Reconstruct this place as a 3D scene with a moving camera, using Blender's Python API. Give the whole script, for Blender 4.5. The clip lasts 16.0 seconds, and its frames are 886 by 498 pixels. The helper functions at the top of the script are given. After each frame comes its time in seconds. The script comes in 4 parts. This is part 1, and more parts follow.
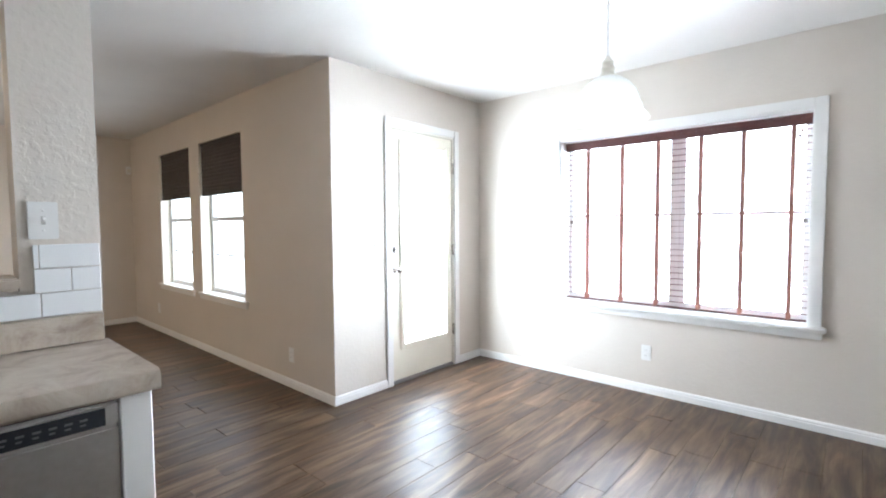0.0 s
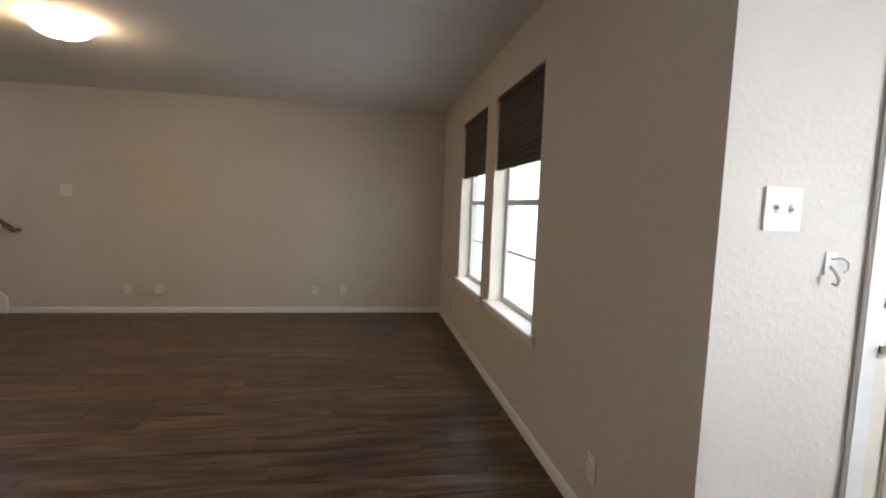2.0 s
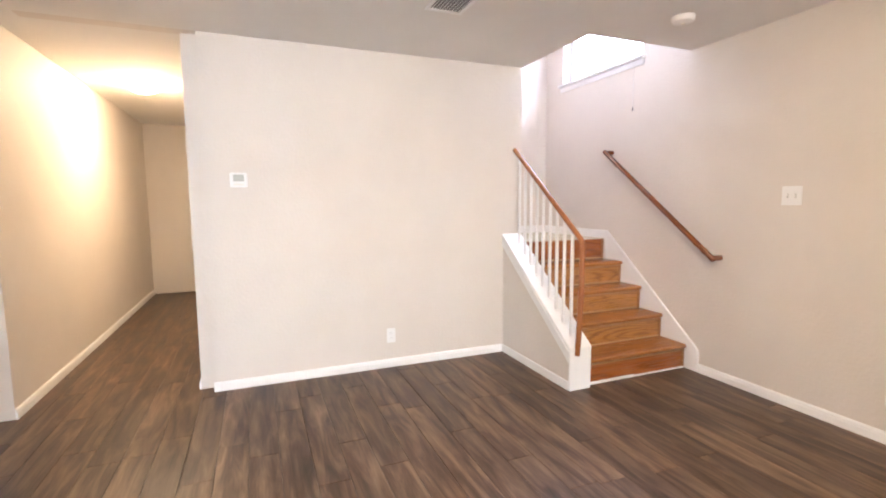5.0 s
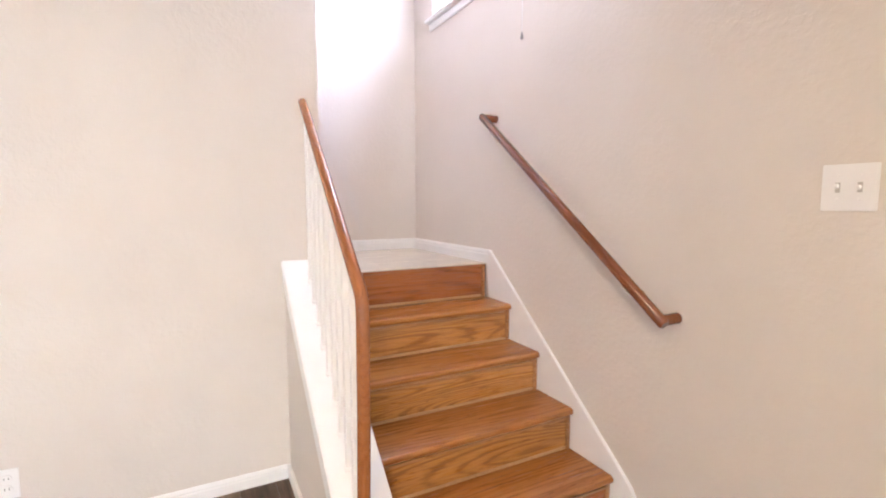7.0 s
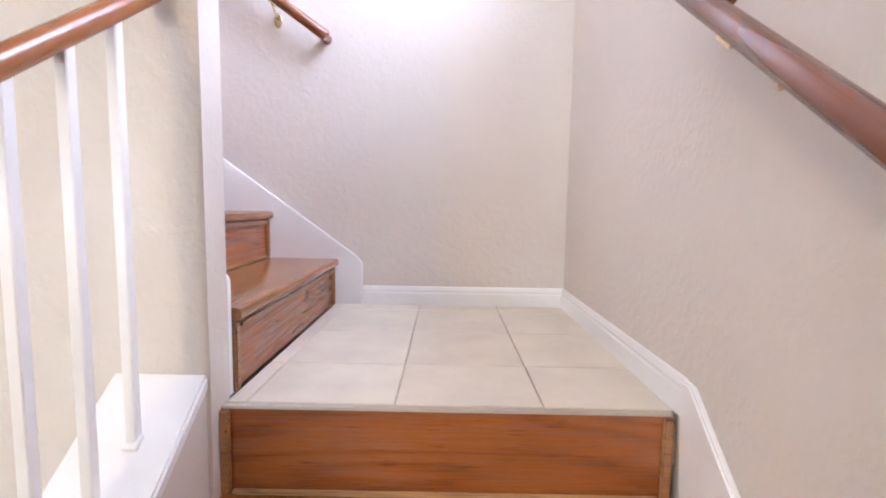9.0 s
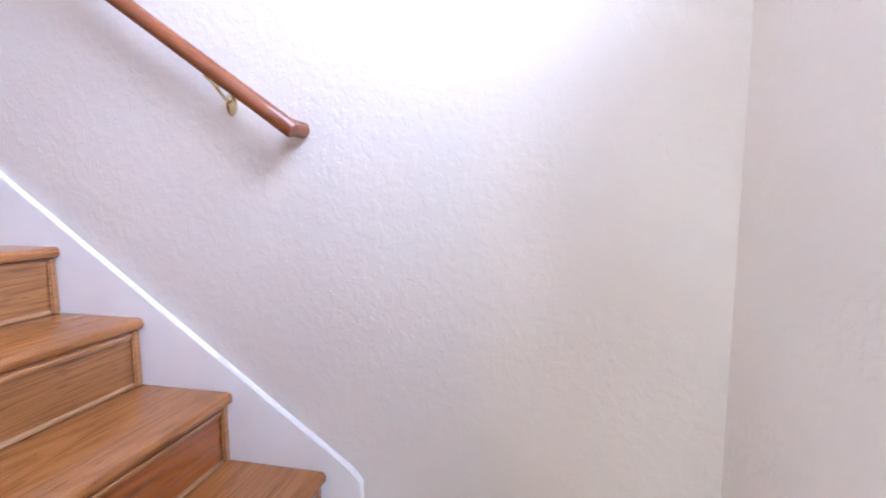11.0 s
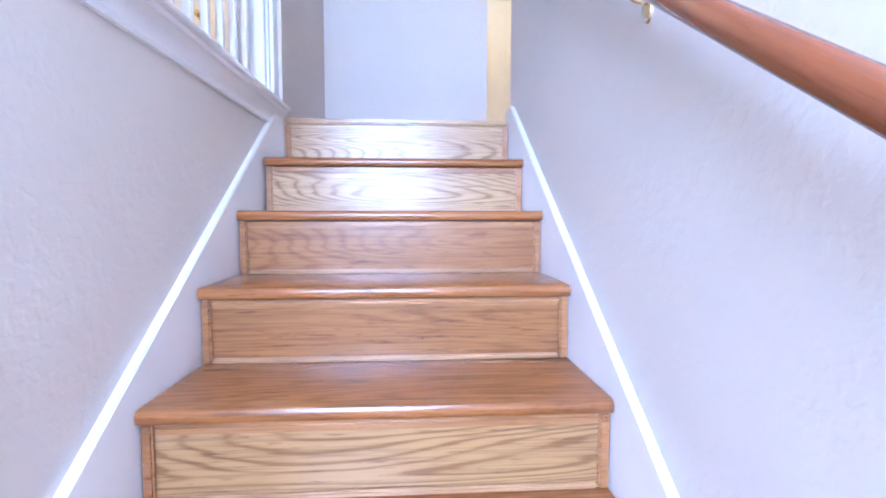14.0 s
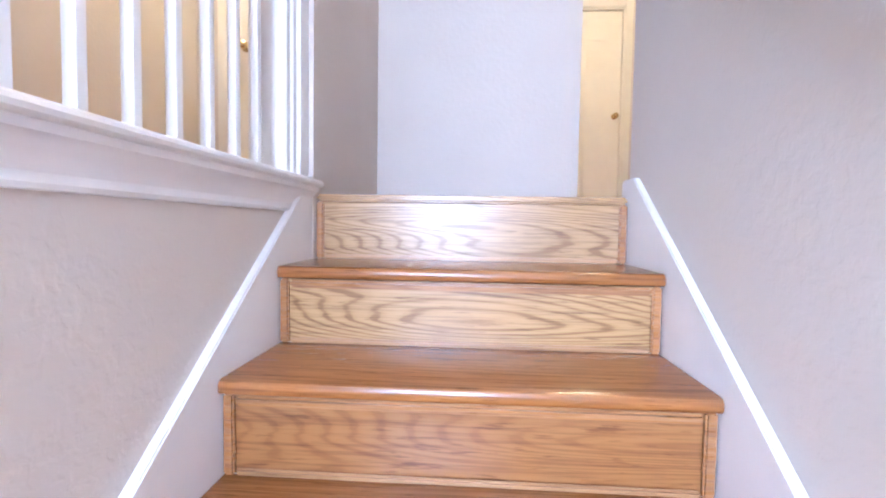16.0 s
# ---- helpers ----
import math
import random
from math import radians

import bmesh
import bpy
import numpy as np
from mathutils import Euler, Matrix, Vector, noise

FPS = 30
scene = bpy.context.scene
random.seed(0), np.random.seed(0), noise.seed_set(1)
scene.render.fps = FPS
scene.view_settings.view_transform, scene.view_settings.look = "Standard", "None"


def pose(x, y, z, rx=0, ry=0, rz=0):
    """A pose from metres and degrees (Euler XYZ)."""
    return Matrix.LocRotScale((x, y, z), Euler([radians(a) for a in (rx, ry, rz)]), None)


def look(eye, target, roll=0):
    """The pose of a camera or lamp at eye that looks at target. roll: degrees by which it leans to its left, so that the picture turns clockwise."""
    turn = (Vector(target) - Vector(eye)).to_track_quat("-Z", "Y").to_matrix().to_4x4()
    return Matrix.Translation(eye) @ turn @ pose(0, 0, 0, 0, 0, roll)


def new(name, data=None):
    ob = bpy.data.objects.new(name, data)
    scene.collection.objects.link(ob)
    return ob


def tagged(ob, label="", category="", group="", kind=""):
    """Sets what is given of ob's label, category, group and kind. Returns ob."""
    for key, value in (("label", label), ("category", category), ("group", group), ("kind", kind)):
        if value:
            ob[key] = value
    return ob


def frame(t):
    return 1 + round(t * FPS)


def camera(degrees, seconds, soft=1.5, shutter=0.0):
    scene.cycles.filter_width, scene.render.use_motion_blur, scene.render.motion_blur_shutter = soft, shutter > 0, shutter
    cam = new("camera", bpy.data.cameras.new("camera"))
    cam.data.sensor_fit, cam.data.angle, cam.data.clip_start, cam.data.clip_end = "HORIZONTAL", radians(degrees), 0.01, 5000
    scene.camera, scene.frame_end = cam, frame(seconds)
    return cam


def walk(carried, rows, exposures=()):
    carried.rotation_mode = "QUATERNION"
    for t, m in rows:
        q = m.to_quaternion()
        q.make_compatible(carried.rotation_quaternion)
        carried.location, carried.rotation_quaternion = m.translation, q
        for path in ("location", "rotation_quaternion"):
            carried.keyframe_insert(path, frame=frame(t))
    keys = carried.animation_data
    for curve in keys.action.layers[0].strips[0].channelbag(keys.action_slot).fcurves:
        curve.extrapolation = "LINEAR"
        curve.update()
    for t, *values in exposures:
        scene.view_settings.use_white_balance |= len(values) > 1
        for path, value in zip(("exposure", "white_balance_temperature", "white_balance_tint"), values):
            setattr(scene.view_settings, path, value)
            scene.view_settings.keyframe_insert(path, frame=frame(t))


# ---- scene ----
cam = camera(87.0, 16.0, soft=2.0)
PATH = [
    (0, (0.83, 1.119, 1.279), (2.321, 2.448, 1.172), -0.4),
    (0.5, (1.206, 1.389, 1.289), (2.753, 2.65, 1.16), -0.1),
    (1, (1.511, 1.789, 1.311), (2.872, 3.248, 1.169), 1.5),
    (1.5, (1.728, 2.242, 1.317), (2.588, 4.04, 1.159), 1.4),
    (2, (1.806, 2.738, 1.296), (2.139, 4.702, 1.117), 2.1),
    (2.5, (1.814, 3.256, 1.302), (1.671, 5.244, 1.129), 2.5),
    (3, (1.627, 3.726, 1.303), (1.022, 5.623, 1.118), 2.6),
    (3.5, (1.417, 4.145, 1.277), (0.372, 5.839, 1.077), 2.4),
    (3.7, (1.282, 4.313, 1.288), (-0.006, 5.828, 1.074), 1.9),
    (5.8, (0.093, 5.89, 1.315), (-1.783, 6.555, 1.12), -0.4),
    (6, (-0.046, 6.07, 1.3), (-1.902, 6.792, 1.105), -1.1),
    (6.5, (-0.384, 6.49, 1.296), (-2.195, 7.316, 1.106), -0.2),
    (7, (-0.763, 6.885, 1.291), (-2.526, 7.808, 1.095), 0.0),
    (7.5, (-1.094, 7.183, 1.333), (-2.925, 7.966, 1.146), 0.7),
    (8, (-1.438, 7.483, 1.316), (-3.328, 8.118, 1.148), 1.7),
    (8.2, (-1.576, 7.578, 1.311), (-3.506, 8.074, 1.143), 1.5),
    (10.3, (-2.654, 8.008, 1.668), (-4.609, 7.662, 1.431), 0.9),
    (10.5, (-2.716, 7.979, 1.726), (-4.68, 7.681, 1.496), 0.7),
    (11, (-2.926, 7.953, 1.846), (-4.868, 7.529, 1.627), -0.1),
    (11.5, (-3.135, 7.846, 2.015), (-4.91, 6.959, 1.765), -0.1),
    (12, (-3.252, 7.673, 2.116), (-4.839, 6.469, 1.937), 0.0),
    (12.5, (-3.333, 7.523, 2.209), (-4.514, 5.917, 2.053), -0.1),
    (13, (-3.405, 7.358, 2.308), (-4.143, 5.508, 2.126), 1.4),
    (13.5, (-3.469, 7.146, 2.357), (-3.917, 5.201, 2.239), 1.2),
    (14, (-3.579, 6.964, 2.447), (-3.704, 4.972, 2.316), 0.0),
    (14.5, (-3.609, 6.885, 2.55), (-3.612, 4.886, 2.472), 1.0),
    (15, (-3.587, 6.753, 2.611), (-3.486, 4.758, 2.507), 1.2),
    (15.5, (-3.51, 6.565, 2.677), (-3.43, 4.569, 2.586), 1.3),
    (16, (-3.53, 6.386, 2.764), (-3.404, 4.392, 2.663), 0.9),
]
walk(cam, [(t, look(eye, target, roll)) for t, eye, target, roll in PATH],
     exposures=[(0, 0.75, 5950, 9), (0.5, 0.32, 5950, 9), (1.0, -0.1, 6000, 9), (1.5, -0.4, 6200, 10), (2.0, -0.2, 6450, 12), (2.5, 1.05, 6450, 13), (3.0, 1.4, 6300, 13), (3.5, 1.48, 6300, 13),
                (6, 1.7, 6250, 15), (8, 1.65, 6200, 14), (10.5, 1.68, 5650, 11), (11.5, 1.6, 5350, 11), (12, 1.6, 4850, 10), (12.5, 1.7, 4600, 8), (14, 2.05, 4700, 6), (15, 2.1, 4800, 6), (16, 2.12, 5350, 6)])

# ---- world and light ----
world = bpy.data.worlds.new("sky")
scene.world = world
world.use_nodes = True
_bg = world.node_tree.nodes["Background"]
_sky = world.node_tree.nodes.new("ShaderNodeTexSky")
_sky.sky_type = "NISHITA"
_sky.sun_disc = False
_sky.sun_elevation, _sky.sun_rotation = radians(52), radians(140)
world.node_tree.links.new(_sky.outputs[0], _bg.inputs[0])
_bg.inputs[1].default_value = 0.1

sun = new("sun", bpy.data.lights.new("sun", "SUN"))
sun.data.energy, sun.data.angle, sun.data.color = 1.2, radians(12), (1.0, 0.96, 0.9)
sun.matrix_world = look((0, 0, 20), (-6, 8, 0))

# main numbers of the plan
XW1, YD, XB, YT = 2.739, 3.848, 4.42, 8.344      # living window wall, door wall, dining window wall, long wall
XW3, YW3A, YW3B = -2.96, 4.95, 7.394             # wall beside the stairs
XS = -3.995                                      # outer wall of the stairwell
H, R, Z2, ZT = 2.42, 0.19, 2.85, 5.27           # ceiling, riser, upper floor, upper ceiling
LZ = 5 * R                                       # landing
YK0, YK1 = 7.215, 7.39                            # knee wall
YS1 = 8.326                                      # skirt face along the long wall
TR1, TR2 = 0.2368, 0.2648                         # goings
NX1, NY1 = -2.026, 7.414                         # first nosings


def daylight(name, x, y, z, sx, sy, target, radiance, color):
    lamp = new(name, bpy.data.lights.new(name, "AREA"))
    lamp.data.shape, lamp.data.size, lamp.data.size_y = "RECTANGLE", sx, sy
    lamp.data.energy, lamp.data.color = radiance * math.pi * sx * sy, color
    lamp.matrix_world = look((x, y, z), target)
    return lamp


COOL = (0.86, 0.93, 1.0)
daylight("daylight_dining", XB + 0.34, 2.25, 1.35, 2.35, 2.0, (0, 2.25, 1.35), 20.0, COOL)
daylight("daylight_door", 3.75, YD + 0.14, 1.11, 1.1, 1.9, (3.75, 0, 1.11), 11.0, COOL)
daylight("daylight_living", XW1 + 0.30, 6.5, 1.35, 3.2, 1.9, (0, 6.5, 1.35), 2.1, (0.93, 0.97, 1.0))
daylight("daylight_stairs", -3.17, YT + 0.26, 3.3, 1.3, 1.7, (-3.17, 0, 3.3), 5.4, (0.735, 0.775, 1.0))

# ---- materials ----


def material(name, rough=0.5, metal=0.0):
    m = bpy.data.materials.new(name)
    m.use_nodes = True
    b = m.node_tree.nodes["Principled BSDF"]
    b.inputs["Roughness"].default_value = rough
    b.inputs["Metallic"].default_value = metal
    return m, m.node_tree.nodes, m.node_tree.links, b


def coords(ns, ls, scale=(1, 1, 1), by_object=True):
    """Object coordinates, shifted by the object's own random number, scaled."""
    tc = ns.new("ShaderNodeTexCoord")
    out = tc.outputs["Object"]
    if by_object:
        info = ns.new("ShaderNodeObjectInfo")
        mul = ns.new("ShaderNodeMath")
        mul.operation, mul.inputs[1].default_value = "MULTIPLY", 41.0
        ls.new(info.outputs["Random"], mul.inputs[0])
        add = ns.new("ShaderNodeVectorMath")
        ls.new(out, add.inputs[0])
        ls.new(mul.outputs[0], add.inputs[1])
        out = add.outputs[0]
    mp = ns.new("ShaderNodeMapping")
    mp.inputs["Scale"].default_value = scale
    ls.new(out, mp.inputs["Vector"])
    return mp.outputs[0]


def noise_tex(ns, ls, vec, scale, detail=4.0, rough=0.55, distortion=0.0):
    n = ns.new("ShaderNodeTexNoise")
    n.inputs["Scale"].default_value = scale
    n.inputs["Detail"].default_value = detail
    n.inputs["Roughness"].default_value = rough
    n.inputs["Distortion"].default_value = distortion
    ls.new(vec, n.inputs["Vector"])
    return n.outputs["Fac"]


def ramp(ns, ls, fac, stops):
    r = ns.new("ShaderNodeValToRGB")
    while len(r.color_ramp.elements) < len(stops):
        r.color_ramp.elements.new(0.5)
    for e, (p, c) in zip(r.color_ramp.elements, stops):
        e.position, e.color = p, (*c, 1)
    ls.new(fac, r.inputs[0])
    return r.outputs[0]


def mixed(ns, ls, a, b, fac, mode="MIX"):
    m = ns.new("ShaderNodeMix")
    m.data_type, m.blend_type = "RGBA", mode
    for k, v in ((6, a), (7, b), (0, fac)):
        if isinstance(v, (int, float)):
            m.inputs[k].default_value = v
        elif isinstance(v, tuple):
            m.inputs[k].default_value = (*v, 1)
        else:
            ls.new(v, m.inputs[k])
    return m.outputs[2]


def bump(ns, ls, b, height, strength, dist=0.002):
    n = ns.new("ShaderNodeBump")
    n.inputs["Strength"].default_value = strength
    n.inputs["Distance"].default_value = dist
    ls.new(height, n.inputs["Height"])
    ls.new(n.outputs[0], b.inputs["Normal"])


def paint(name, color, rough=0.6, grain=90.0, depth=0.25, dist=0.002, stain=0.05):
    """Wall paint: rolled texture and faint uneven patches."""
    m, ns, ls, b = material(name, rough)
    v = coords(ns, ls, by_object=False)
    lo = tuple(c * (1 - stain) for c in color)
    hi = tuple(min(1, c * (1 + stain)) for c in color)
    ls.new(ramp(ns, ls, noise_tex(ns, ls, v, 1.7, 5), [(0.3, lo), (0.7, hi)]), b.inputs["Base Color"])
    a = ns.new("ShaderNodeMath")
    a.operation = "ADD"
    soft = ns.new("ShaderNodeMath")
    soft.operation, soft.inputs[1].default_value = "MULTIPLY", 0.55
    ls.new(noise_tex(ns, ls, v, grain * 1.6, 3), soft.inputs[0])
    ls.new(soft.outputs[0], a.inputs[0])
    ls.new(ramp(ns, ls, noise_tex(ns, ls, v, grain * 0.55, 2, 0.5, 0.2), [(0.45, (0, 0, 0)), (0.61, (1, 1, 1))]), a.inputs[1])
    bump(ns, ls, b, a.outputs[0], depth, dist)
    return m


def plain(name, color, rough=0.5, metal=0.0, var=0.04, scale=40.0, relief=0.05):
    m, ns, ls, b = material(name, rough, metal)
    v = coords(ns, ls)
    lo, hi = tuple(c * (1 - var) for c in color), tuple(min(1, c * (1 + var)) for c in color)
    f = noise_tex(ns, ls, v, scale, 4)
    ls.new(ramp(ns, ls, f, [(0.3, lo), (0.7, hi)]), b.inputs["Base Color"])
    bump(ns, ls, b, f, relief, 0.001)
    return m


def oak(name, dark, mid, light, rough=0.22, rings=40.0, figure_part=0.85, nails=False, flecks=0.75):
    """Varnished oak: long grain along local x with cathedral figure, and filled nail holes."""
    m, ns, ls, b = material(name, rough)
    base = noise_tex(ns, ls, coords(ns, ls, (0.40, 4.2, 4.2)), 1.2, 1.0, 0.3, 0.2)
    wob = noise_tex(ns, ls, coords(ns, ls, (2.5, 60, 60)), 1.0, 2, 0.5)
    w = ns.new("ShaderNodeMath")
    w.operation, w.inputs[1].default_value = "MULTIPLY", rings * 5.0
    ls.new(base, w.inputs[0])
    w2 = ns.new("ShaderNodeMath")
    w2.operation, w2.inputs[1].default_value = "MULTIPLY_ADD", 4.5
    ls.new(wob, w2.inputs[0])
    ls.new(w.outputs[0], w2.inputs[2])
    fr = ns.new("ShaderNodeMath")
    fr.operation = "SINE"
    ls.new(w2.outputs[0], fr.inputs[0])
    half = ns.new("ShaderNodeMath")
    half.operation, half.inputs[1].default_value, half.inputs[2].default_value = "MULTIPLY_ADD", 0.28, 0.28
    ls.new(fr.outputs[0], half.inputs[0])
    streak = noise_tex(ns, ls, coords(ns, ls, (0.9, 34, 34)), 1.0, 4, 0.62)
    both = ns.new("ShaderNodeMath")
    both.operation, both.inputs[1].default_value = "MULTIPLY_ADD", 0.6
    ls.new(streak, both.inputs[0])
    ls.new(half.outputs[0], both.inputs[2])
    figure = ramp(ns, ls, both.outputs[0], [(0.31, dark), (0.45, mid), (0.75, light)])
    fine = noise_tex(ns, ls, coords(ns, ls, (4, 170, 170)), 1.0, 3, 0.7)
    pores = ramp(ns, ls, fine, [(0.36, (0.5, 0.44, 0.4)), (0.52, (1, 1, 1))])
    patch = noise_tex(ns, ls, coords(ns, ls, (1.5, 3, 3)), 1.6, 3)
    keep = 1 - figure_part
    col = mixed(ns, ls, figure, mid, ramp(ns, ls, patch, [(0.2, (keep, keep, keep)), (0.8, (keep + 0.2, keep + 0.2, keep + 0.2))]))
    col = mixed(ns, ls, col, pores, 0.8 * flecks, "MULTIPLY")
    fleck = noise_tex(ns, ls, coords(ns, ls, (11, 125, 125)), 1.0, 3, 0.6)
    col = mixed(ns, ls, col, ramp(ns, ls, fleck, [(0.30, (0.42, 0.33, 0.27)), (0.41, (1, 1, 1))]), flecks, "MULTIPLY")
    cloud = noise_tex(ns, ls, coords(ns, ls, (2.0, 5, 5)), 1.5, 4, 0.6)
    col = mixed(ns, ls, col, ramp(ns, ls, cloud, [(0.25, (0.88, 0.82, 0.77)), (0.75, (1.06, 1.06, 1.06))]), 0.7, "MULTIPLY")
    if nails:
        vo = ns.new("ShaderNodeTexVoronoi")
        vo.inputs["Scale"].default_value = 9.0
        ls.new(coords(ns, ls), vo.inputs["Vector"])
        col = mixed(ns, ls, col, ramp(ns, ls, vo.outputs["Distance"], [(0.022, (0.18, 0.14, 0.12)), (0.034, (1, 1, 1))]), 1.0, "MULTIPLY")
    info = ns.new("ShaderNodeObjectInfo")
    tone = ramp(ns, ls, info.outputs["Random"], [(0.0, (0.86, 0.80, 0.75)), (0.45, (1, 1, 1)), (1.0, (1.10, 1.10, 1.08))])
    ls.new(mixed(ns, ls, col, tone, 1.0, "MULTIPLY"), b.inputs["Base Color"])
    ls.new(ramp(ns, ls, fine, [(0.2, (rough * 1.4,) * 3), (0.8, (rough * 0.85,) * 3)]), b.inputs["Roughness"])
    b.inputs["Coat Weight"].default_value = 0.45
    b.inputs["Coat Roughness"].default_value = 0.2
    bump(ns, ls, b, fine, 0.12, 0.001)
    return m


def plank_floor(name):
    m, ns, ls, b = material(name, 0.34)
    streak = noise_tex(ns, ls, coords(ns, ls, (1.2, 8.5, 4)), 1.8, 5, 0.56, 0.6)
    col = ramp(ns, ls, streak, [(0.30, (0.027, 0.016, 0.010)), (0.44, (0.074, 0.045, 0.029)), (0.56, (0.132, 0.085, 0.054)), (0.72, (0.215, 0.147, 0.099))])
    fine = noise_tex(ns, ls, coords(ns, ls, (5, 190, 10)), 1.0, 3, 0.7)
    col = mixed(ns, ls, col, ramp(ns, ls, fine, [(0.3, (0.55, 0.55, 0.55)), (0.6, (1.05, 1.05, 1.05))]), 0.5, "MULTIPLY")
    info = ns.new("ShaderNodeObjectInfo")
    tone = ramp(ns, ls, info.outputs["Random"], [(0.0, (0.84, 0.83, 0.82)), (0.5, (1.02, 1.01, 1.00)), (1.0, (1.25, 1.21, 1.16))])
    ls.new(mixed(ns, ls, col, tone, 1.0, "MULTIPLY"), b.inputs["Base Color"])
    ls.new(ramp(ns, ls, streak, [(0.3, (0.30, 0.30, 0.30)), (0.75, (0.42, 0.42, 0.42))]), b.inputs["Roughness"])
    b.inputs["Specular IOR Level"].default_value = 0.28
    bump(ns, ls, b, fine, 0.18, 0.001)
    return m


def glowing(name, color, strength):
    m, ns, ls, b = material(name, 0.4)
    b.inputs["Base Color"].default_value = (0.9, 0.88, 0.82, 1)
    b.inputs["Emission Color"].default_value = (*color, 1)
    b.inputs["Emission Strength"].default_value = strength
    return m


def clear_glass(name, rough=0.0):
    m, ns, ls, b = material(name, rough)
    b.inputs["Base Color"].default_value = (0.97, 0.99, 0.99, 1)
    b.inputs["Transmission Weight"].default_value = 1.0
    b.inputs["IOR"].default_value = 1.05
    return m


WALL = paint("wall_paint", (0.68, 0.62, 0.555), 0.6, 78, 0.24, 0.002, 0.03)
CEIL = paint("ceiling_paint", (0.78, 0.755, 0.715), 0.8, 60, 0.15, 0.002, 0.03)
TRIM = plain("white_trim_paint", (0.84, 0.83, 0.81), 0.32, var=0.02, scale=9)
CREAM = plain("cream_door_paint", (0.82, 0.77, 0.66), 0.38, var=0.025, scale=6)
CASE = plain("cream_frame_paint", (0.80, 0.765, 0.68), 0.4, var=0.03, scale=8)
PLASTIC = plain("white_plastic", (0.83, 0.82, 0.80), 0.35, var=0.01)
SLOT = plain("slot_grey", (0.25, 0.24, 0.23), 0.5)
SLOTPALE = plain("slot_pale_grey", (0.50, 0.48, 0.45), 0.5)
OAK_T = oak("oak_tread", (0.18, 0.060, 0.015), (0.335, 0.134, 0.036), (0.405, 0.175, 0.053), 0.20, 30.0, 0.38, True)
OAK_RED = oak("oak_riser_red", (0.16, 0.042, 0.010), (0.32, 0.098, 0.024), (0.39, 0.135, 0.037), 0.24, 26.0, 0.5, True)
OAK_GOLD = oak("oak_riser_golden", (0.20, 0.078, 0.019), (0.43, 0.190, 0.048), (0.50, 0.240, 0.068), 0.26, 52.0, 0.70, True)
OAK_PALE = oak("oak_riser_pale", (0.23, 0.112, 0.038), (0.45, 0.275, 0.112), (0.51, 0.330, 0.150), 0.30, 66.0, 0.85, True)
OAK_TRIM = oak("oak_trim", (0.24, 0.106, 0.040), (0.40, 0.196, 0.076), (0.47, 0.245, 0.102), 0.25, 20.0, 0.4, True)
OAK_FOOT = oak("oak_foot_moulding", (0.34, 0.185, 0.085), (0.50, 0.300, 0.145), (0.58, 0.360, 0.190), 0.3, 20.0, 0.4)
OAK_HONEY = oak("oak_tread_honey", (0.21, 0.072, 0.017), (0.42, 0.170, 0.043), (0.49, 0.220, 0.062), 0.22, 22.0, 0.5, True)
OAK_FINE = oak("oak_riser_fine", (0.16, 0.060, 0.017), (0.335, 0.150, 0.045), (0.40, 0.195, 0.066), 0.3, 58.0, 0.42, True)
RAIL = oak("rail_wood", (0.15, 0.045, 0.016), (0.205, 0.064, 0.023), (0.245, 0.080, 0.030), 0.18, 20.0, 0.25, False, 0.25)
RAIL_GOLD = oak("rail_wood_golden", (0.25, 0.088, 0.028), (0.36, 0.135, 0.044), (0.41, 0.165, 0.058), 0.22, 20.0, 0.35, False, 0.35)
PLANK = plank_floor("vinyl_plank")
GROUT = plain("floor_gap", (0.02, 0.015, 0.012), 0.8)
TILE = plain("cream_tile", (0.82, 0.75, 0.62), 0.25, var=0.07, scale=7)
TGROUT = plain("tile_grout", (0.52, 0.46, 0.38), 0.8)
STEEL = plain("brushed_steel", (0.52, 0.52, 0.52), 0.34, 1.0, 0.05, 60)
NICKEL = plain("satin_nickel", (0.60, 0.58, 0.55), 0.25, 1.0)
BRASS = plain("pale_brass", (0.72, 0.60, 0.36), 0.25, 1.0)
BLACK = plain("black_plastic", (0.02, 0.02, 0.022), 0.3)
KEYPRINT = plain("key_print_grey", (0.10, 0.105, 0.11), 0.5)
PANELGREY = plain("control_panel", (0.035, 0.038, 0.045), 0.25)
SHADE = plain("charcoal_shade_fabric", (0.085, 0.075, 0.072), 0.9, var=0.12, scale=140, relief=0.2)
MAHOG = plain("mahogany_blind", (0.075, 0.022, 0.019), 0.4, var=0.15, scale=20)
TAPE = plain("red_brown_tape", (0.26, 0.115, 0.085), 0.9, var=0.1, scale=120)
VINYL = plain("window_vinyl", (0.72, 0.73, 0.73), 0.4)
GLASS = clear_glass("window_glass")
CORD = plain("white_cord", (0.75, 0.74, 0.72), 0.7)
LAMPW = glowing("lamp_glass_lit", (1.0, 0.74, 0.45), 52.0)
LAMPU = glowing("hall_lamp_glass_lit", (1.0, 0.76, 0.48), 75.0)
LAMPV = glowing("upper_lamp_glass_lit", (1.0, 0.74, 0.45), 34.0)


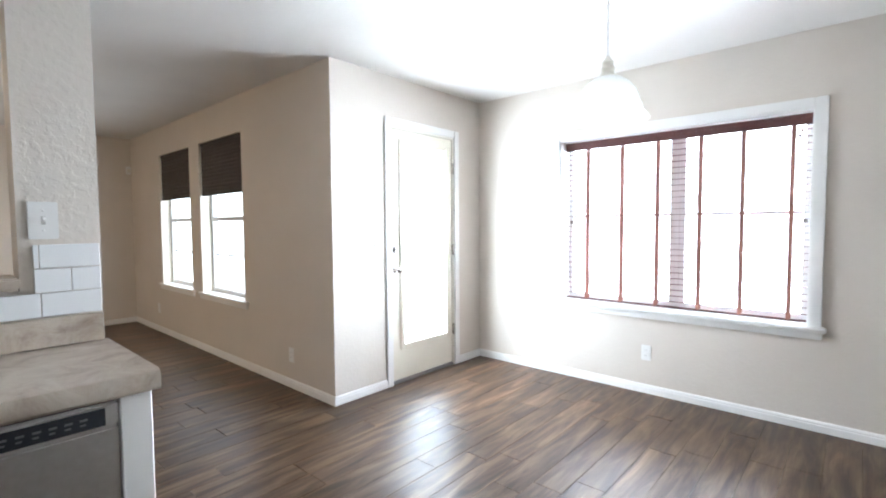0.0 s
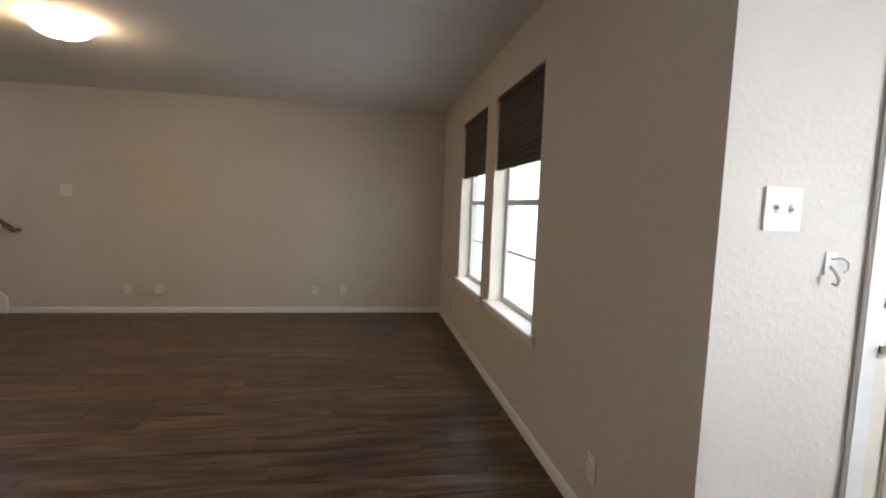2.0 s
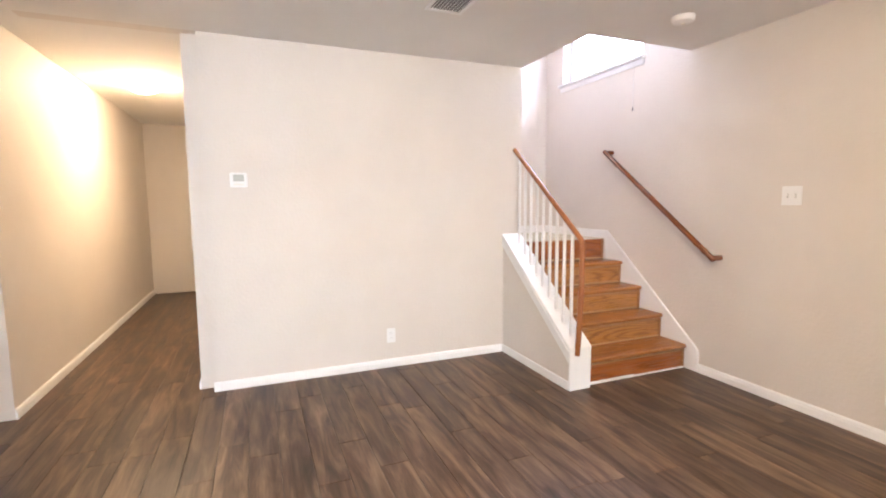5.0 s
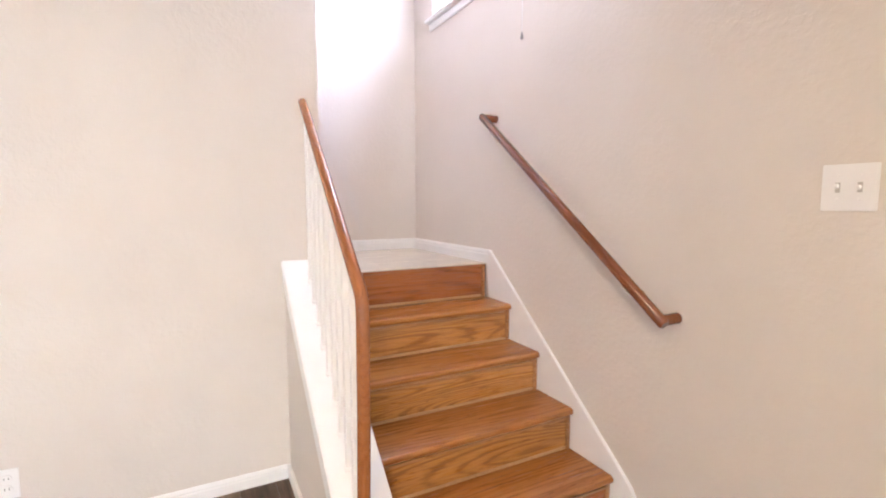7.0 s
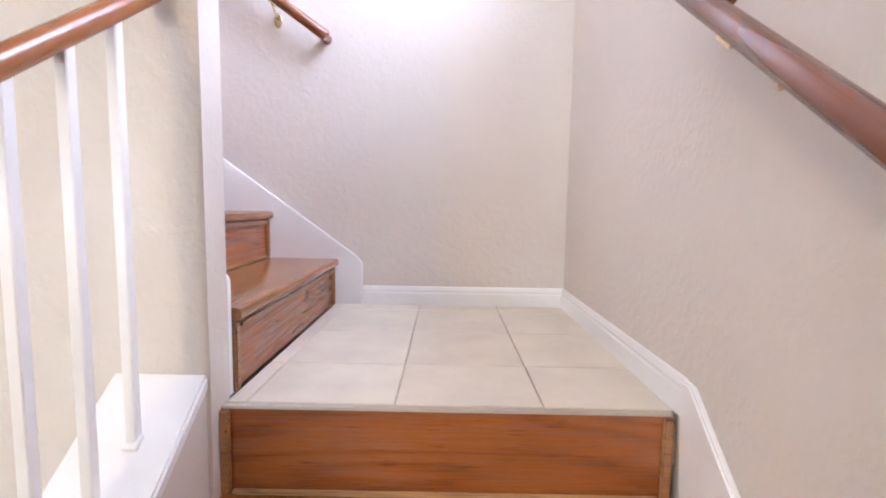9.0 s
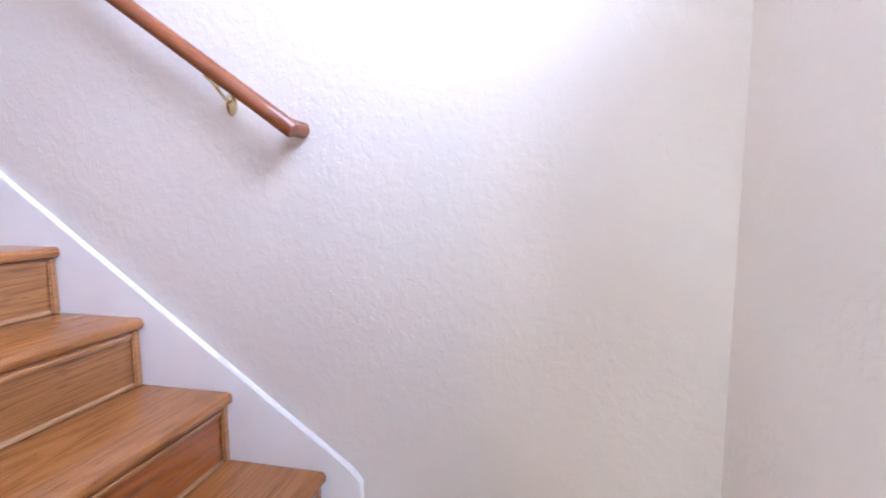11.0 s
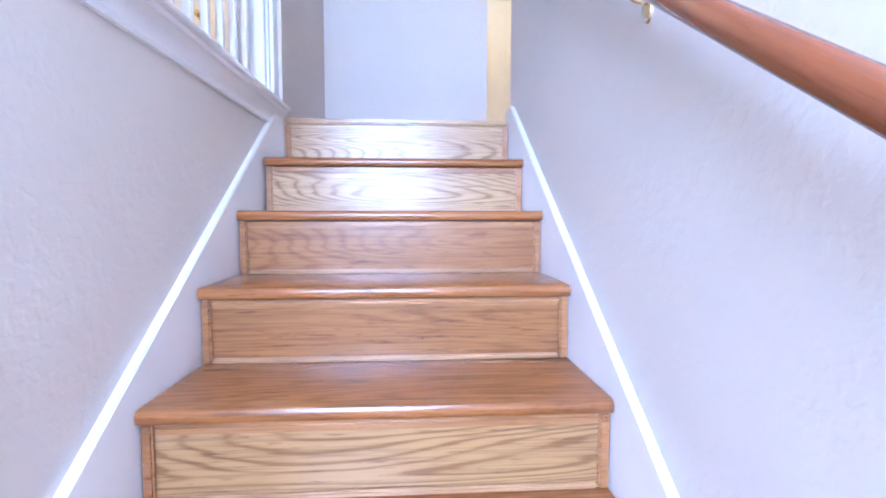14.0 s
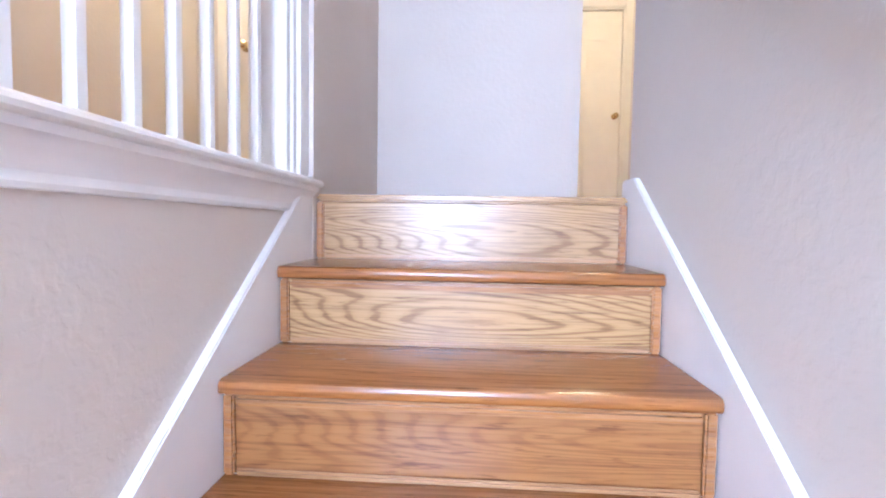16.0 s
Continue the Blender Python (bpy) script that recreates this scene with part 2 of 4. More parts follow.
def opal_glass(name):
    m, ns, ls, b = material(name, 0.3)
    b.inputs["Base Color"].default_value = (0.93, 0.93, 0.91, 1)
    tl = ns.new("ShaderNodeBsdfTranslucent")
    tl.inputs["Color"].default_value = (0.95, 0.95, 0.93, 1)
    mx = ns.new("ShaderNodeMixShader")
    mx.inputs[0].default_value = 0.6
    ls.new(b.outputs[0], mx.inputs[1])
    ls.new(tl.outputs[0], mx.inputs[2])
    ls.new(mx.outputs[0], ns["Material Output"].inputs["Surface"])
    return m


SHADEG = opal_glass("opal_shade_glass")
SUBWAY = plain("white_subway_tile", (0.85, 0.86, 0.87), 0.12, var=0.02, scale=3, relief=0.02)


def laminate(name):
    m, ns, ls, b = material(name, 0.3)
    v = coords(ns, ls, by_object=False)
    f = noise_tex(ns, ls, v, 9, 8, 0.7, 0.8)
    ls.new(ramp(ns, ls, f, [(0.28, (0.26, 0.20, 0.155)), (0.45, (0.42, 0.345, 0.28)), (0.62, (0.52, 0.455, 0.385)), (0.8, (0.40, 0.34, 0.285))]), b.inputs["Base Color"])
    return m


COUNTER = laminate("stone_look_laminate")

# ---- builders ----


def box(bm, x0, x1, y0, y1, z0, z1):
    vs = [bm.verts.new((x, y, z)) for x in (x0, x1) for y in (y0, y1) for z in (z0, z1)]
    for f in ((0, 1, 3, 2), (4, 6, 7, 5), (0, 4, 5, 1), (2, 3, 7, 6), (0, 2, 6, 4), (1, 5, 7, 3)):
        bm.faces.new([vs[i] for i in f])
    return vs


def soften(bm, width, segments=2):
    bmesh.ops.bevel(bm, geom=list(bm.edges), offset=width, segments=segments, affect="EDGES", clamp_overlap=True)
    return bm


def one_box(x0, x1, y0, y1, z0, z1, bevel=0.0, segments=2):
    bm = bmesh.new()
    box(bm, x0, x1, y0, y1, z0, z1)
    return soften(bm, bevel, segments) if bevel else bm


def prism(bm, outline, axis, a, b):
    """A polygon given in the two other axes, in their order, drawn out along axis from a to b."""
    def at(p, d):
        return {"x": (d, p[0], p[1]), "y": (p[0], d, p[1]), "z": (p[0], p[1], d)}[axis]
    lo, hi = [bm.verts.new(at(p, a)) for p in outline], [bm.verts.new(at(p, b)) for p in outline]
    n = len(outline)
    bm.faces.new(lo)
    bm.faces.new(hi[::-1])
    for i in range(n):
        bm.faces.new([lo[i], hi[i], hi[(i + 1) % n], lo[(i + 1) % n]])
    bmesh.ops.recalc_face_normals(bm, faces=bm.faces)
    return bm


def tube(bm, points, radius, n=14, squash=1.0):
    """A round bar along points, capped."""
    pts = [Vector(p) for p in points]
    rings, last = [], None
    for i, p in enumerate(pts):
        d = (pts[min(i + 1, len(pts) - 1)] - pts[max(i - 1, 0)]).normalized()
        if last is None:
            side = d.cross(Vector((0, 0, 1)))
            side = side.normalized() if side.length > 1e-3 else Vector((1, 0, 0))
        else:
            side = last.rotation_difference(d) @ side
        last = d
        up = side.cross(d).normalized()
        rings.append([bm.verts.new(p + radius * (math.cos(t) * side + squash * math.sin(t) * up)) for t in (2 * math.pi * k / n for k in range(n))])
    for a, b in zip(rings, rings[1:]):
        for k in range(n):
            bm.faces.new([a[k], a[(k + 1) % n], b[(k + 1) % n], b[k]])
    bm.faces.new(rings[0][::-1])
    bm.faces.new(rings[-1])
    bmesh.ops.recalc_face_normals(bm, faces=bm.faces)
    return bm


def lathe(bm, profile, n=32, turn=None):
    """Radius and height pairs turned round z; turn: a matrix laid on the result."""
    rings, made = [], []
    for r, z in profile:
        ring = [bm.verts.new((r * math.cos(2 * math.pi * k / n), r * math.sin(2 * math.pi * k / n), z)) for k in range(n)]
        rings.append(ring)
        made += ring
    for a, b in zip(rings, rings[1:]):
        for k in range(n):
            bm.faces.new([a[k], a[(k + 1) % n], b[(k + 1) % n], b[k]])
    bm.faces.new(rings[0][::-1])
    bm.faces.new(rings[-1])
    if turn is not None:
        bmesh.ops.transform(bm, matrix=turn, verts=made)
    bmesh.ops.recalc_face_normals(bm, faces=bm.faces)
    return bm


def finish(bm, name, mat, smooth=False):
    me = bpy.data.meshes.new(name)
    bm.to_mesh(me)
    bm.free()
    me.materials.append(mat)
    if smooth:
        for p in me.polygons:
            p.use_smooth = True
        me.set_sharp_from_angle(angle=radians(35))
    return me


def part(name, bm, mat, parent, label="", smooth=False):
    ob = new(name, finish(bm, name, mat, smooth))
    ob.parent = parent
    return tagged(ob, label)


def thing(name, label, category, at=None, group="", kind=""):
    return_ob = new(name)
    return_ob.empty_display_size = 0.1
    if at is not None:
        return_ob.matrix_world = at
    return tagged(return_ob, label, category, group, kind)


def structure(name, bm, mat, label="", smooth=False):
    return tagged(new(name, finish(bm, name, mat, smooth)), label, kind="structure")


def pierced(bm, axis, a0, a1, u0, u1, z0, z1, holes=()):
    """A wall between a0 and a1 on axis, from u0 to u1 along the other, with holes (ua, ub, za, zb)."""
    def add(ua, ub, za, zb):
        if ub - ua > 1e-4 and zb - za > 1e-4:
            box(bm, *((a0, a1, ua, ub) if axis == "x" else (ua, ub, a0, a1)), za, zb)
    cuts = sorted({u0, u1, *[h[0] for h in holes], *[h[1] for h in holes]})
    for ua, ub in zip(cuts, cuts[1:]):
        over = sorted(((h[2], h[3]) for h in holes if h[0] <= ua + 1e-6 and h[1] >= ub - 1e-6))
        z = z0
        for za, zb in over:
            add(ua, ub, z, za)
            z = zb
        add(ua, ub, z, z1)
    return bm


def wall(name, axis, a0, a1, u0, u1, z0, z1, holes=(), label="greige painted wall with rolled texture", mat=None):
    return structure(name, pierced(bmesh.new(), axis, a0, a1, u0, u1, z0, z1, holes), mat or WALL, label)


# ---- large structure ----
WIN_N, WIN_F = (5.185, 6.120, 0.60, 2.10), (6.370, 7.285, 0.60, 2.10)
WIN_D = (1.33, 3.005, 0.64, 1.962)
WIN_S = (-3.70, -2.60, 2.515, 4.0)
DOOR = (3.279, 4.039, 0.0, 2.045)

wall("wall_living_windows", "x", XW1, XW1 + 0.14, YD + 0.12, YT, 0, H, [WIN_N, WIN_F])
wall("wall_back_door", "y", YD, YD + 0.12, XW1 + 0.14, XB, 0, H, [DOOR])
wall("wall_outer_corner", "y", YD, YD + 0.12, XW1, XW1 + 0.14, 0, H)
wall("wall_dining_window", "x", XB, XB + 0.20, -1.5, YD + 0.12, 0, H, [WIN_D])
wall("wall_stairs_long", "y", YT, YT + 0.14, XS - 0.14, XW1 + 0.14, 0, ZT, [WIN_S])
wall("wall_stairs_outer", "x", XS - 0.14, XS, YW3A, YT, 0, ZT)
wall("wall_beside_stairs", "x", XW3 - 0.08, XW3, YW3A, YW3B, 0, H)
wall("wall_beside_stairs_upper", "x", XW3 - 0.08, XW3, 5.04, YW3B, H, 2.828)
wall("wall_stairs_end", "y", 4.01, 4.13, -4.02, -3.062, H + 0.05, ZT)
wall("wall_stairs_side_upper", "x", -3.062, XW3, 4.01, 5.04, H, ZT)
wall("wall_hall_north", "y", YW3A - 0.1, YW3A, -7.2, -3.04, 0, H)
wall("wall_hall_south", "y", 3.72, 3.84, -7.2, XW3, 0, H)
wall("wall_hall_west", "x", -7.32, -7.2, 3.72, YW3A, 0, H)
wall("wall_kitchen_west", "x", XW3 - 0.1, XW3, -1.5, 3.72, 0, H)
wall("wall_kitchen_south", "y", -1.62, -1.5, XW3 - 0.1, XB + 0.16, 0, H)
wall("wall_kitchen_pass_through", "y", 2.955, 3.075, XW3, 1.221, 0, H, [(-0.6, 1.020, 1.09, 2.1)])
# upper storey
wall("wall_upper_opening_east", "x", -2.12, -2.00, YW3B, YT, H + 0.004, ZT)
wall("wall_upper_opening_south", "y", YW3B - 0.1, YW3B, XW3, -2.00, Z2, ZT)
wall("wall_upper_hall_east", "x", -1.84, -1.74, 3.48, YW3B - 0.1, Z2, ZT)
wall("wall_upper_hall_end", "y", 3.48, 3.60, -3.04, -1.84, Z2, ZT, [(-2.80, -2.04, Z2, 4.88)])
wall("wall_upper_hall_room", "y", 2.7, 2.8, -3.04, -1.74, Z2, ZT)
wall("wall_upper_passage_end", "y", 1.68, 1.80, -5.4, -3.92, Z2, ZT, [(-4.93, -4.15, Z2, 4.84)])
wall("wall_upper_passage_west", "x", -5.5, -5.4, 1.2, 5.06, Z2, ZT)
wall("wall_upper_passage_north", "y", YW3A, 5.06, -5.4, XS - 0.14, Z2, ZT)
wall("wall_upper_passage_east", "x", -4.02, -3.92, 1.80, 4.01, Z2, ZT)
wall("wall_upper_passage_room", "y", 1.1, 1.2, -5.5, -3.7, Z2, ZT)

bm = bmesh.new()
box(bm, XW3, XW1 + 0.14, 2.955, YW3B, H, Z2 - 0.02)
box(bm, XW3, XB + 0.16, -1.6, 2.955, H, Z2 - 0.02)
box(bm, XW1 + 0.14, XB + 0.16, 2.955, YD + 0.12, H, Z2 - 0.02)
box(bm, -2.115, XW1 + 0.14, YW3B, YT, H, Z2 - 0.02)
box(bm, -7.3, XW3, 3.72, 4.01, H, Z2 - 0.02)
box(bm, -7.3, -3.062, 4.01, YW3A, H, Z2 - 0.3)
structure("ceiling", bm, CEIL, "off-white textured ceiling with an opening over the stairs")
bm = bmesh.new()
box(bm, -5.6, -1.7, 1.0, YT + 0.14, ZT, ZT + 0.1)
structure("ceiling_upper", bm, CEIL, "off-white textured upper ceiling")
bm = bmesh.new()
box(bm, XW3, -1.74, 2.7, YW3B - 0.1, Z2 - 0.02, Z2)
box(bm, -5.4, XW3, 1.2, 4.01, Z2 - 0.02, Z2)
box(bm, -5.4, -4.02, 4.01, YW3A, Z2 - 0.02, Z2)
box(bm, -4.02, -3.062, 4.13, 4.985, Z2 - 0.03, Z2)
structure("floor_upper", bm, OAK_T, "oak boards of the upper hall")

# bare ground round the house
bm = bmesh.new()
box(bm, -300, 300, -300, 300, -0.5, -0.3)
structure("ground", bm, plain("lawn_ground", (0.06, 0.085, 0.035), 0.95, var=0.4, scale=3, relief=0.3), "short lawn outside")

# ---- staircase ----


def flight(stair, frame_m, first, going, width0, width1, count, base_z, has_top_edge, woods, tread_wood):
    """Risers, treads and mouldings of one flight, in a frame whose y runs upstairs and x across."""
    w0, w1 = width0 + 0.002, width1 - 0.002
    nose_h = 0.030

    mid = (w0 + w1) / 2
    half = (w1 - w0) / 2
    for k in range(1, count + 1):
        y_nose = first + going * (k - 1)
        y_face = y_nose + 0.025
        z_lo, z_top = base_z + R * (k - 1), base_z + R * k
        top = z_top - nose_h if k < count else z_top - (0.004 if not has_top_edge else 0.02)
        riser = part("riser", one_box(-half, half, 0, 0.018, 0, top - z_lo - 0.001, 0.002, 1), woods[k - 1], stair)
        riser.matrix_basis = frame_m @ Matrix.Translation((mid, y_face, z_lo + 0.0005))
        for side in (-1, 1):
            strip = part("side_moulding", one_box(-0.011, 0.011, -0.012, 0.0, 0, top - z_lo - 0.002, 0.004, 2), OAK_TRIM, stair, smooth=True)
            strip.matrix_basis = frame_m @ Matrix.Translation((mid + side * (half - 0.012), y_face, z_lo + 0.001))
        if k < count:
            cove = part("nosing_moulding", one_box(-half + 0.024, half - 0.024, -0.014, 0.0, 0, 0.020, 0.006, 2), OAK_TRIM, stair, smooth=True)
            cove.matrix_basis = frame_m @ Matrix.Translation((mid, y_face, top - 0.0232))
            bm = bmesh.new()
            outline = [(0.012, 0), (0.004, 0.003), (0.0, 0.010), (0.0, 0.020), (0.004, 0.027), (0.012, 0.030), (going + 0.024, 0.030), (going + 0.024, 0)]
            prism(bm, outline, "x", -half, half)
            tread = part("tread", bm, tread_wood, stair, smooth=True)
            tread.matrix_basis = frame_m @ Matrix.Translation((mid, y_nose, z_top - nose_h))
        if k > 1:
            bead = part("foot_moulding", one_box(-half + 0.024, half - 0.024, -0.011, 0.0, 0, 0.013, 0.004, 2), OAK_FOOT, stair, smooth=True)
            bead.matrix_basis = frame_m @ Matrix.Translation((mid, y_face, z_lo + 0.0008))


stair = thing("staircase", "varnished oak staircase with white skirt boards and a tiled landing", "staircase")
M1 = Matrix.Rotation(radians(90), 4, "Z")      # upstairs = -x, across = +y
M2 = Matrix.Rotation(radians(180), 4, "Z")     # upstairs = -y, across = -x
flight(stair, M1, -NX1, TR1, YK1, YS1, 5, 0.0, False, [OAK_RED, OAK_GOLD, OAK_GOLD, OAK_GOLD, OAK_RED], OAK_HONEY)
flight(stair, M2, -NY1, TR2, 3.060, 3.974, 10, LZ, True, [OAK_RED, OAK_RED, OAK_FINE, OAK_FINE, OAK_PALE, OAK_PALE, OAK_FINE, OAK_FINE, OAK_PALE, OAK_PALE], OAK_T)
# the edge of the upper floor above the last riser
part("top_nosing", one_box(-3.972, -3.062, 4.985, 5.013, Z2 - 0.019, Z2 + 0.002, 0.006, 3), OAK_PALE, stair, smooth=True)

# white strip left at the foot of the lowest riser
part("loose_foot_strip", one_box(NX1 - 0.02, NX1 - 0.006, 7.39, 7.82, 0.003, 0.022, 0.003), TRIM, stair, "white painted strip, broken off half way")
part("foot_strip", one_box(NX1 - 0.02, NX1 - 0.012, 7.82, 8.32, 0.002, 0.014, 0.002), TRIM, stair)

# skirt boards
S1, S2 = 0.8315, R / TR2


def z1(x, off):
    return R + (-2.023 - x) * S1 + off


def z2(y, off):
    return LZ + R + (NY1 - y) * S2 + off


foot1, foot2 = -1.925, 7.51
bm = bmesh.new()
xe = -2.023 - (LZ + 0.078 - R - 0.065) / S1
prism(bm, [(foot1, 0.0), (foot1, z1(foot1, 0.045)), (foot1 - 0.02, z1(foot1 - 0.02, 0.062)), (xe, LZ + 0.078), (xe - 0.03, LZ + 0.078), (xe - 0.03, LZ - 0.02), (-2.96, LZ - 0.2), (-2.26, 0)], "y", YS1, YT - 0.001)
part("skirt_board", soften(bm, 0.004, 2), TRIM, stair, "white painted skirt board", True)
for x0, x1 in ((XS + 0.002, -3.974), (-3.060, -3.038)):
    bm = bmesh.new()
    start = foot2 if x0 < -3.5 else NY1 - 0.02
    ytop = NY1 - (Z2 + 0.055 - LZ - R - 0.064) / S2
    lines = [(start, LZ), (start, z2(start, 0.052)), (start - 0.03, z2(start - 0.03, 0.064)), (ytop, Z2 + 0.055), (4.955, Z2 + 0.055), (4.945, Z2 + 0.045), (4.947, Z2 - 0.2), (5.02, Z2 - 0.3), (7.0, LZ)]
    prism(bm, lines, "x", x0, x1)
    part("skirt_board", soften(bm, 0.003, 2), TRIM, stair, "white painted skirt board", True)

# landing: slab and tiles
part("landing_slab", one_box(XS + 0.002, -3.018, YW3B + 0.002, YT - 0.002, LZ - 0.12, LZ - 0.006), TGROUT, stair)
tile_x, tile_y = [-3.985, -3.89, -3.577, -3.264, -3.019], [YW3B + 0.001, 7.437, 7.750, 8.063, 8.335]
for ya, yb in zip(tile_y, tile_y[1:]):
    for xa, xb in zip(tile_x, tile_x[1:]):
        t = part("tile", one_box(-(xb - xa) / 2 + 0.0015, (xb - xa) / 2 - 0.0015, -(yb - ya) / 2 + 0.0015, (yb - ya) / 2 - 0.0015, -0.006, 0, 0.0015, 1), TILE, stair)
        t.location = ((xa + xb) / 2, (ya + yb) / 2, LZ)
part("landing_edge_strip", one_box(-3.018, -2.9985, YK1 + 0.004, YS1 - 0.002, LZ - 0.012, LZ - 0.001, 0.002), TGROUT, stair)

# knee wall beside the lower flight
knee = thing("stair_knee_wall", "low sloping greige wall with a white cap beside the stairs", "stair wall")
SK = 0.80
kx0, kx1 = XW3 + 0.001, -2.005


def zk(x):
    return 0.27 + (kx1 - x) * (1.0 - 0.27) / (kx1 - kx0)


bm = bmesh.new()
prism(bm, [(kx0, 0), (kx0, zk(kx0)), (kx1 - 0.012, zk(kx1 - 0.012)), (kx1 - 0.012, 0)], "y", YK0 + 0.006, YK1 - 0.004)
part("wall_body", bm, WALL, knee)
bm = bmesh.new()
prism(bm, [(kx0, zk(kx0) + 0.002), (kx0, zk(kx0) + 0.034), (kx1 + 0.006, zk(kx1) + 0.034), (kx1 + 0.006, zk(kx1) + 0.002)], "y", YK0 - 0.008, YK1 + 0.002)
part("cap", soften(bm, 0.005, 2), TRIM, knee, "white painted sloping cap", True)
bm = bmesh.new()
prism(bm, [(kx0, zk(kx0) - 0.075), (kx0, zk(kx0) + 0.001), (kx1 - 0.012, zk(kx1) + 0.001), (kx1 - 0.012, zk(kx1) - 0.075)], "y", YK0 - 0.003, YK0 + 0.006)
part("cap_band", bm, TRIM, knee)
part("end_board", one_box(kx1 - 0.012, kx1 + 0.004, YK0 - 0.004, YK1, 0, zk(kx1) + 0.012, 0.003), TRIM, knee, "white painted end board")
part("baseboard", one_box(kx0, kx1 - 0.014, YK0 - 0.008, YK0 + 0.005, 0, 0.066, 0.004), TRIM, knee)

# balustrade on the knee wall
bal = thing("stair_balustrade", "oak handrail on slim white balusters beside the lower stairs", "stair railing")
YR = 7.305
rail_a, rail_b = Vector((-2.945, YR + 0.015, 1.738)), Vector((-1.955, YR - 0.036, 1.028))


def laid(ob, a, b):
    """Gives a part its own axes, with x along a to b, so that its grain runs that way."""
    m = Matrix.Translation(a) @ (Vector(b) - Vector(a)).to_track_quat("X", "Z").to_matrix().to_4x4()
    ob.data.transform(m.inverted())
    ob.matrix_basis = m
    return ob


bm = bmesh.new()
foot = Vector((-1.998, YR - 0.036, zk(kx1) + 0.01))
tube(bm, [rail_a, rail_a.lerp(rail_b, 0.5), rail_b + Vector((-0.035, 0, 0.026)), rail_b + Vector((-0.018, 0, 0.004)), rail_b + Vector((-0.012, 0, -0.03)), Vector((-1.972, YR - 0.036, 0.7)), Vector((-1.990, YR - 0.036, 0.36)), foot + Vector((-0.004, 0, -0.03))], 0.0190, 18)
laid(part("handrail", bm, RAIL_GOLD, bal, "varnished oak rail bent down into its end post", True), rail_a, rail_b)
n_bal = 9
for i in range(n_bal):
    x = -2.085 - i * 0.0955
    zt = rail_a.z + (x - rail_a.x) / (rail_b.x - rail_a.x) * (rail_b.z - rail_a.z) - 0.012
    yb = rail_a.y + (x - rail_a.x) / (rail_b.x - rail_a.x) * (rail_b.y - rail_a.y)
    zb = zk(x) + 0.03
    if zt - zb > 0.05:
        p = part("baluster", one_box(-0.0095, 0.0095, -0.0095, 0.0095, 0, zt - zb, 0.002, 1), TRIM, bal)
        p.location = (x, yb, zb)
        shoe = part("baluster_foot", one_box(-0.014, 0.014, -0.014, 0.014, 0, 0.012, 0.002, 1), TRIM, bal)
        shoe.matrix_basis = Matrix.Translation((x, yb, zb - 0.001)) @ Matrix.Rotation(math.atan((1.0 - 0.27) / (kx1 - kx0)), 4, "Y")


def wall_rail(name, a, b, out, brackets, reach, label, thick=0.0205):
    """A round wall rail from a to b with both ends turned into the wall; out: away from the wall."""
    rail = thing(name, label, "handrail")
    a, b, out = Vector(a), Vector(b), Vector(out)
    d = (b - a).normalized()
    bm = bmesh.new()
    # a straight bar, eased at its cut ends, with two short bars into the wall
    tube(bm, [a - d * 0.020, a - d * 0.014, a.lerp(b, 0.5), b + d * 0.014, b + d * 0.020], thick, 20)
    for v in bm.verts:
        along = (v.co - a).dot(d)
        if along < -0.0195 or along > (b - a).length + 0.0195:
            axis = a + d * along
            v.co = axis + (v.co - axis) * 0.80
    for end in (a, b):
        tube(bm, [end - out * (reach - 0.001), end - out * 0.03, end], thick * 0.985, 20)
    laid(part("rail", bm, RAIL, rail, "varnished red-brown oak rail", True), a, b)
    for f in brackets:
        p = a.lerp(b, f)
        w = p - out * reach
        bm = bmesh.new()
        tube(bm, [w + out * 0.006 + Vector((0, 0, -0.062)), w + out * 0.026 + Vector((0, 0, -0.058)), w + out * 0.046 + Vector((0, 0, -0.044)), w + out * 0.060 + Vector((0, 0, -0.034)), p + out * 0.004 + Vector((0, 0, -0.026))], 0.0050, 10, 0.7)
        br = part("bracket", bm, BRASS, rail, "pale brass bracket", True)
        bm = bmesh.new()
        oval = Matrix.Translation(w + Vector((0, 0, -0.066))) @ Matrix.Diagonal((1, 1, 1.9, 1)) @ out.to_track_quat("Z", "Y").to_matrix().to_4x4()
        lathe(bm, [(0.0, 0), (0.016, 0), (0.015, 0.004), (0.011, 0.007), (0.0, 0.008)], 20, oval)
        part("wall_plate", bm, BRASS, br, "tall oval brass wall plate", True)
        for dz in (-0.088, -0.046):
            bm = bmesh.new()
            lathe(bm, [(0.0, 0), (0.0042, 0), (0.0035, 0.0025), (0.0, 0.003)], 10, Matrix.Translation(w + out * 0.005 + Vector((0, 0, dz))) @ out.to_track_quat("Z", "Y").to_matrix().to_4x4())
            part("screw", bm, NICKEL, br, "", True)
        bm = bmesh.new()
        q = d.to_track_quat("X", "Z").to_matrix().to_4x4()
        box(bm, -0.022, 0.022, -0.007, 0.007, -0.004, 0.004)
        bmesh.ops.transform(bm, matrix=Matrix.Translation(p + Vector((0, 0, -0.025))) @ q, verts=bm.verts)
        part("saddle", bm, BRASS, br)
    return rail


